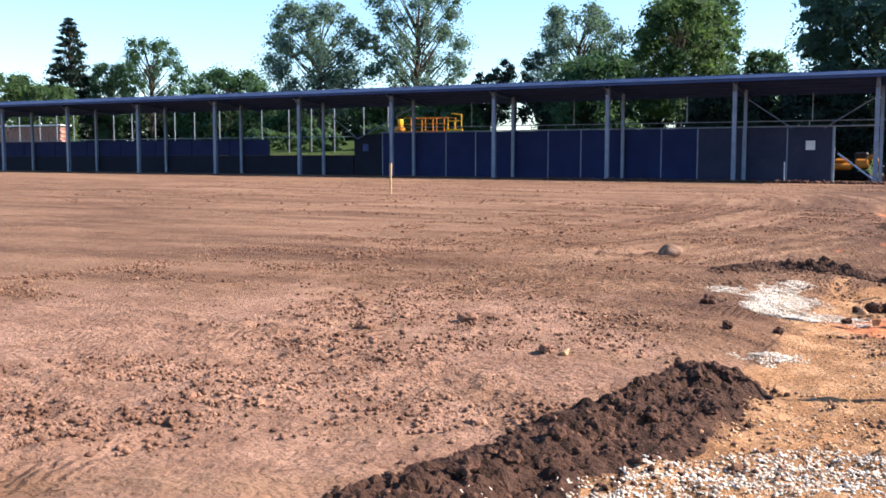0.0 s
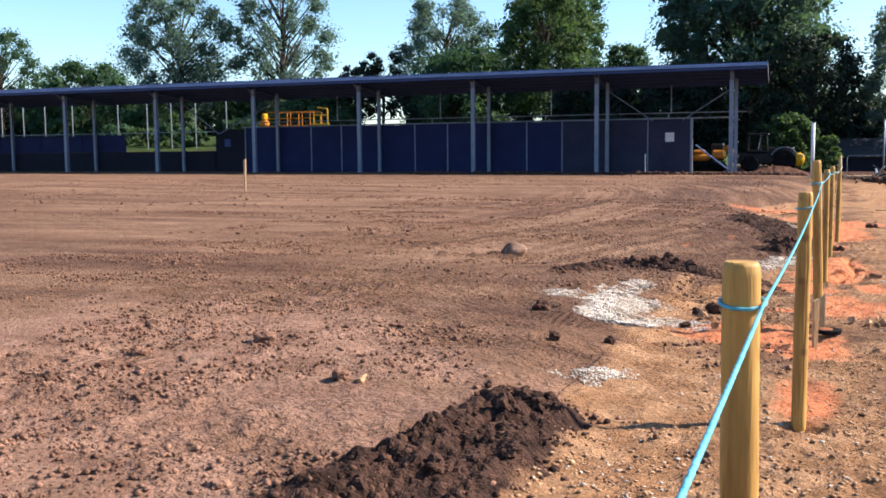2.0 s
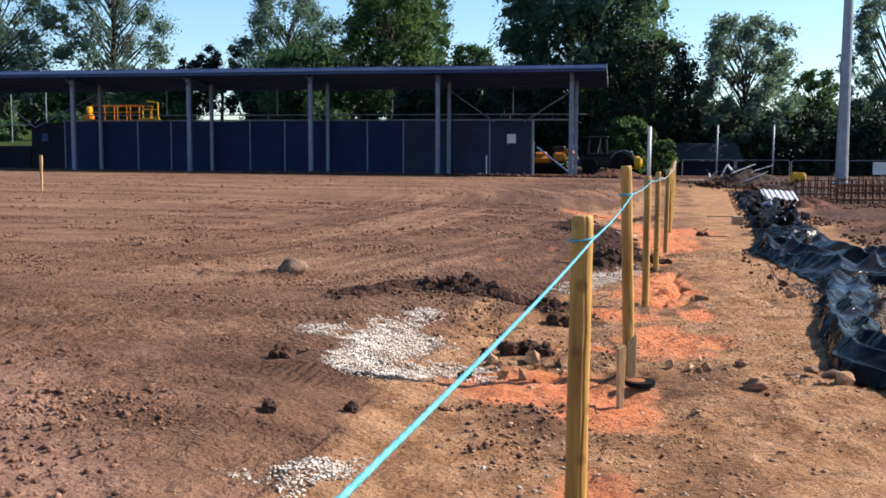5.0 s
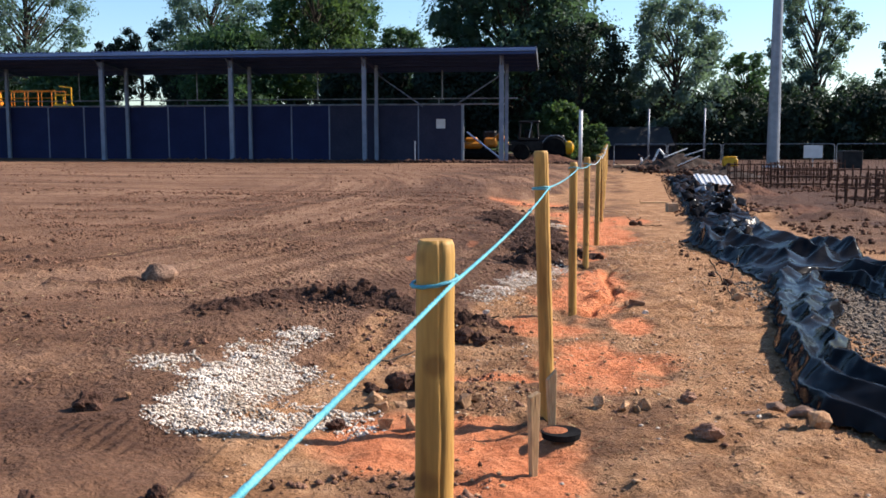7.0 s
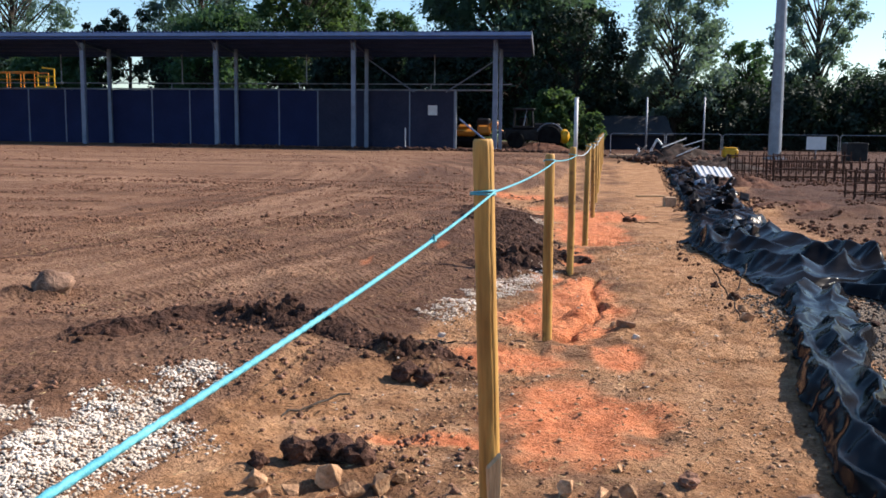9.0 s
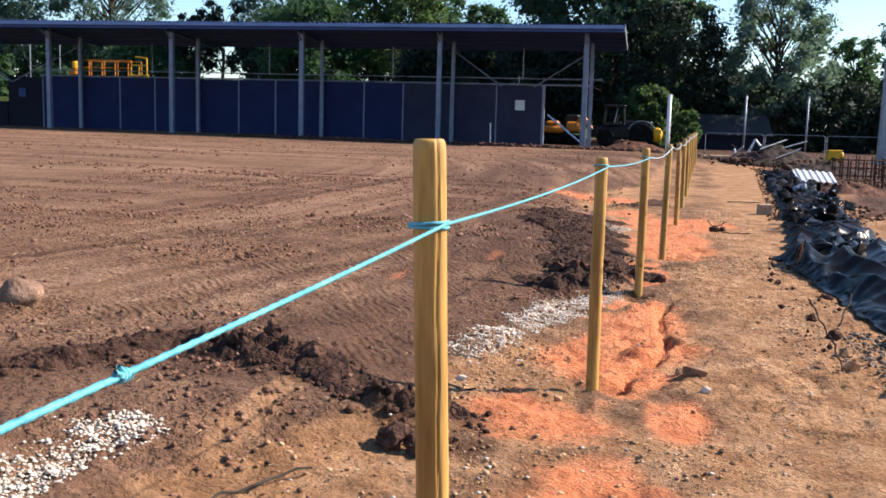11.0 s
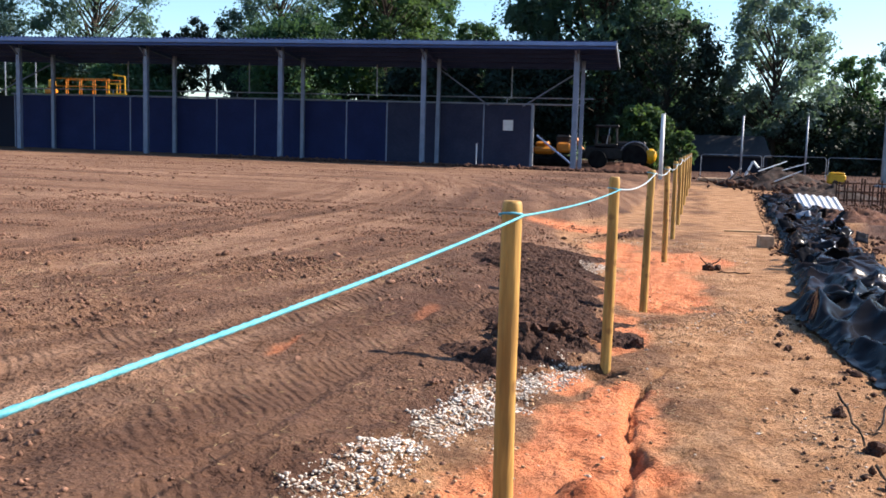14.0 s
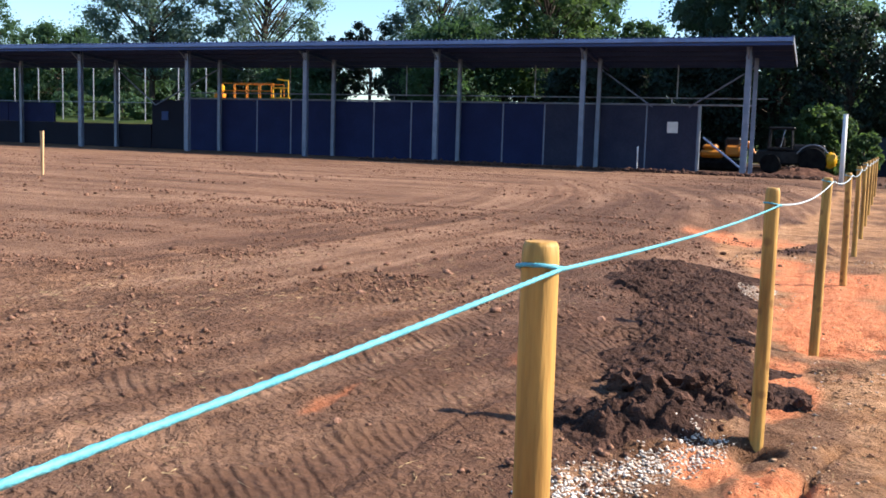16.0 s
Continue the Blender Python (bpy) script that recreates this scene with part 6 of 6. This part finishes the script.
cab = part("cab_floor", boxed(-1.15, 0.05, -0.6, 0.6, 1.15, 1.3, bev=0.03), M_DARKMETAL, loader)
for sx in (-1.1, 0.0):
    for sy in (-0.55, 0.55):
        part("cab_post", rods(((sx, sy, 1.3), (sx * 0.9 - 0.05, sy * 0.92, 2.15), 0.05), seg=6), M_DARKMETAL, loader)
part("cab_roof", boxed(-1.15, 0.1, -0.6, 0.6, 2.15, 2.27, bev=0.05), M_DARKMETAL, loader)
part("seat", boxed(-0.8, -0.35, -0.25, 0.25, 1.3, 1.75, bev=0.06), M_BLACK, loader)
part("windscreen_bar", rods(((-0.52, -0.62, 1.3), (-0.36, -0.6, 2.15), 0.03), seg=6), M_STEEL, loader)
for wx, wr in ((-0.95, 0.48), (0.95, 0.66)):
    for sy in (-0.7, 0.7):
        wheel("wheel", wx, sy, wr, wr, 0.4, loader)
bm = bmesh.new()
prev = None
for k in range(11):
    a = radians(25 + 13 * k)
    cur = Vector((0.95 + 0.78 * math.cos(a), -0.72, 0.66 + 0.78 * math.sin(a)))
    if prev:
        rod(bm, prev, cur, 0.035, None, 6)
    prev = cur
part("mudguard", bm, M_STEEL, loader, "pale worn mudguard edge")
bm = bmesh.new()
bmesh.ops.create_uvsphere(bm, u_segments=18, v_segments=12, radius=0.33)
for v in bm.verts:
    v.co = Vector((v.co.x * 0.95, v.co.y, v.co.z * (1.1 if v.co.z > 0 else 1.3))) + Vector((1.75, -0.6, 0.75))
part("counterweight", bm, M_YELLOW, loader, "rounded bright yellow counterweight", True)
digger = thing("excavator", -4.0, 63.2, float(ground_z(np.array([-4.0]), np.array([63.2]), False)[0]), "orange excavator standing in the shade behind the wall", "excavator")
for sy in (-0.6, 0.6):
    part("track", boxed(-1.3, 1.3, sy - 0.2, sy + 0.2, 0, 0.55, bev=0.15), M_BLACK, digger)
part("house", boxed(-0.75, 0.35, -0.7, 0.7, 0.65, 1.05, bev=0.12), M_ORANGE, digger)
part("engine_cover", boxed(-0.65, 0.1, -0.6, 0.6, 1.055, 1.32, bev=0.1), M_ORANGE, digger)
part("exhaust", rods(((-0.35, -0.4, 1.3), (-0.35, -0.4, 1.62), 0.04), seg=8), M_DARKMETAL, digger)
part("cab", boxed(0.4, 1.2, 0.0, 0.7, 0.65, 1.7, bev=0.1), M_DARKMETAL, digger)
part("slew_motor", boxed(0.5, 1.25, -0.7, -0.1, 0.75, 1.3, bev=0.1), M_ORANGE, digger)
part("boom", rods(((0.9, -0.4, 1.0), (1.5, -0.4, 1.5), 0.13), ((1.5, -0.4, 1.5), (1.9, -0.4, 0.9), 0.10), seg=8), M_ORANGE, digger)
part("bucket", boxed(1.7, 2.15, -0.7, -0.1, 0.45, 0.95, bev=0.1), M_DARKMETAL, digger)
# access platforms seen over the wall
gp = gz(-33.5, 66.5)
lift = thing("access_platform", -33.4, 66.5, gp, "orange and yellow access platforms raised above the wall", "access platform")
part("chassis", boxed(-2.4, 2.0, -0.8, 0.8, 0.25, 0.9, bev=0.08), M_ORANGE, lift)
for wx in (-1.7, 1.3):
    for sy in (-0.75, 0.75):
        wheel("wheel", wx, sy, 0.35, 0.35, 0.28, lift)
part("scissor_arm", rods(((-1.8, 0, 0.9), (1.2, 0, 1.5), 0.08), ((-1.8, 0, 1.5), (1.2, 0, 0.9), 0.08), seg=6), M_DARKMETAL, lift)
DZ = 3.95 - gp
part("deck", boxed(-2.3, 1.7, -0.7, 0.7, DZ - 0.12, DZ, bev=0.03), M_ORANGE, lift)
for k in range(5):
    xx = -2.2 + 3.8 * k / 4
    for sy in (-0.65, 0.65):
        part("guard_post", rods(((xx, sy, DZ), (xx, sy, DZ + 1.0), 0.03), seg=6), M_ORANGE, lift)
for z, sy in ((0.52, -0.65), (1.0, -0.65), (1.0, 0.65)):
    part("guard_rail", rods(((-2.2, sy, DZ + z), (1.6, sy, DZ + z), 0.028), seg=6), M_ORANGE, lift)
part("toe_board", boxed(1.55, 2.9, -0.9, -0.8, DZ - 0.15, DZ + 0.12, bev=0.01), M_YELLOW, lift, "bright yellow")
for xx in (1.7, 2.25, 2.8):
    part("basket_post", rods(((xx, -0.85, DZ + 0.1), (xx, -0.85, DZ + 0.7), 0.045), seg=6), M_YELLOW, lift)
part("basket_rail", rods(((1.7, -0.85, DZ + 0.7), (2.8, -0.85, DZ + 0.7), 0.05), ((2.8, -0.85, DZ + 0.7), (2.8, -0.85, DZ + 1.15), 0.05), ((2.8, -0.85, DZ + 1.15), (2.0, -0.85, DZ + 1.25), 0.05), seg=6), M_YELLOW, lift)
part("boom_head", boxed(-3.2, -2.5, -0.3, 0.3, DZ + 0.0, DZ + 0.42, bev=0.12), M_ORANGE, lift)
part("boom_seat", boxed(-2.95, -2.6, -0.25, 0.25, DZ + 0.424, DZ + 0.95, bev=0.1), M_YELLOW, lift)
# stack of bricks far along the stand
M_BRICK = mat("pink_brick", (0.20, 0.085, 0.065), (0.40, 0.22, 0.17), 1.5, 0.9, bump=0.2, fine=12, isl=0.35)
stack = thing("brick_stack", -77.5, 68.0, gz(-77.5, 68.0), "long stack of pinkish bricks under a white cover", "brick stack")
pack = boxed(-0.15, 0.15, -0.5, 0.5, 0, 0.19, bev=0.012)
first = part("pack", pack, M_BRICK, stack)
for r_ in range(12):
    for c_ in range(24):
        ob = first if r_ == c_ == 0 else new("pack", first.data)
        ob.parent = stack
        ob.location = (-4.0 + 0.345 * c_ + 0.12 * (r_ % 2) + rng.uniform(-0.02, 0.02), rng.uniform(-0.12, 0.05), 0.205 * r_)
part("cover", boxed(-4.3, 4.4, -0.75, 0.6, 2.53, 2.66, bev=0.02), M_WHITE, stack)
# grey-roofed shed behind the trees
shed = thing("shed", 5.6, 68.0, 0.35, "low shed with a weathered grey sheet roof among trees", "shed")
part("wall", boxed(-2.3, 2.4, 0.0, 2.6, 0, 1.0, bev=0.01), M_WALLDARK, shed)
bm = bmesh.new()
vs = [bm.verts.new(c) for c in ((-2.5, -0.3, 0.95), (2.6, -0.3, 0.95), (2.3, 1.3, 2.15), (-1.9, 1.3, 2.15), (2.6, 2.9, 0.95), (-2.5, 2.9, 0.95))]
bm.faces.new((vs[0], vs[1], vs[2], vs[3]))
bm.faces.new((vs[3], vs[2], vs[4], vs[5]))
ro = part("roof", bm, M_TIN, shed, "grey weathered roof sheets")
so = ro.modifiers.new("thickness", "SOLIDIFY")
so.thickness = 0.05
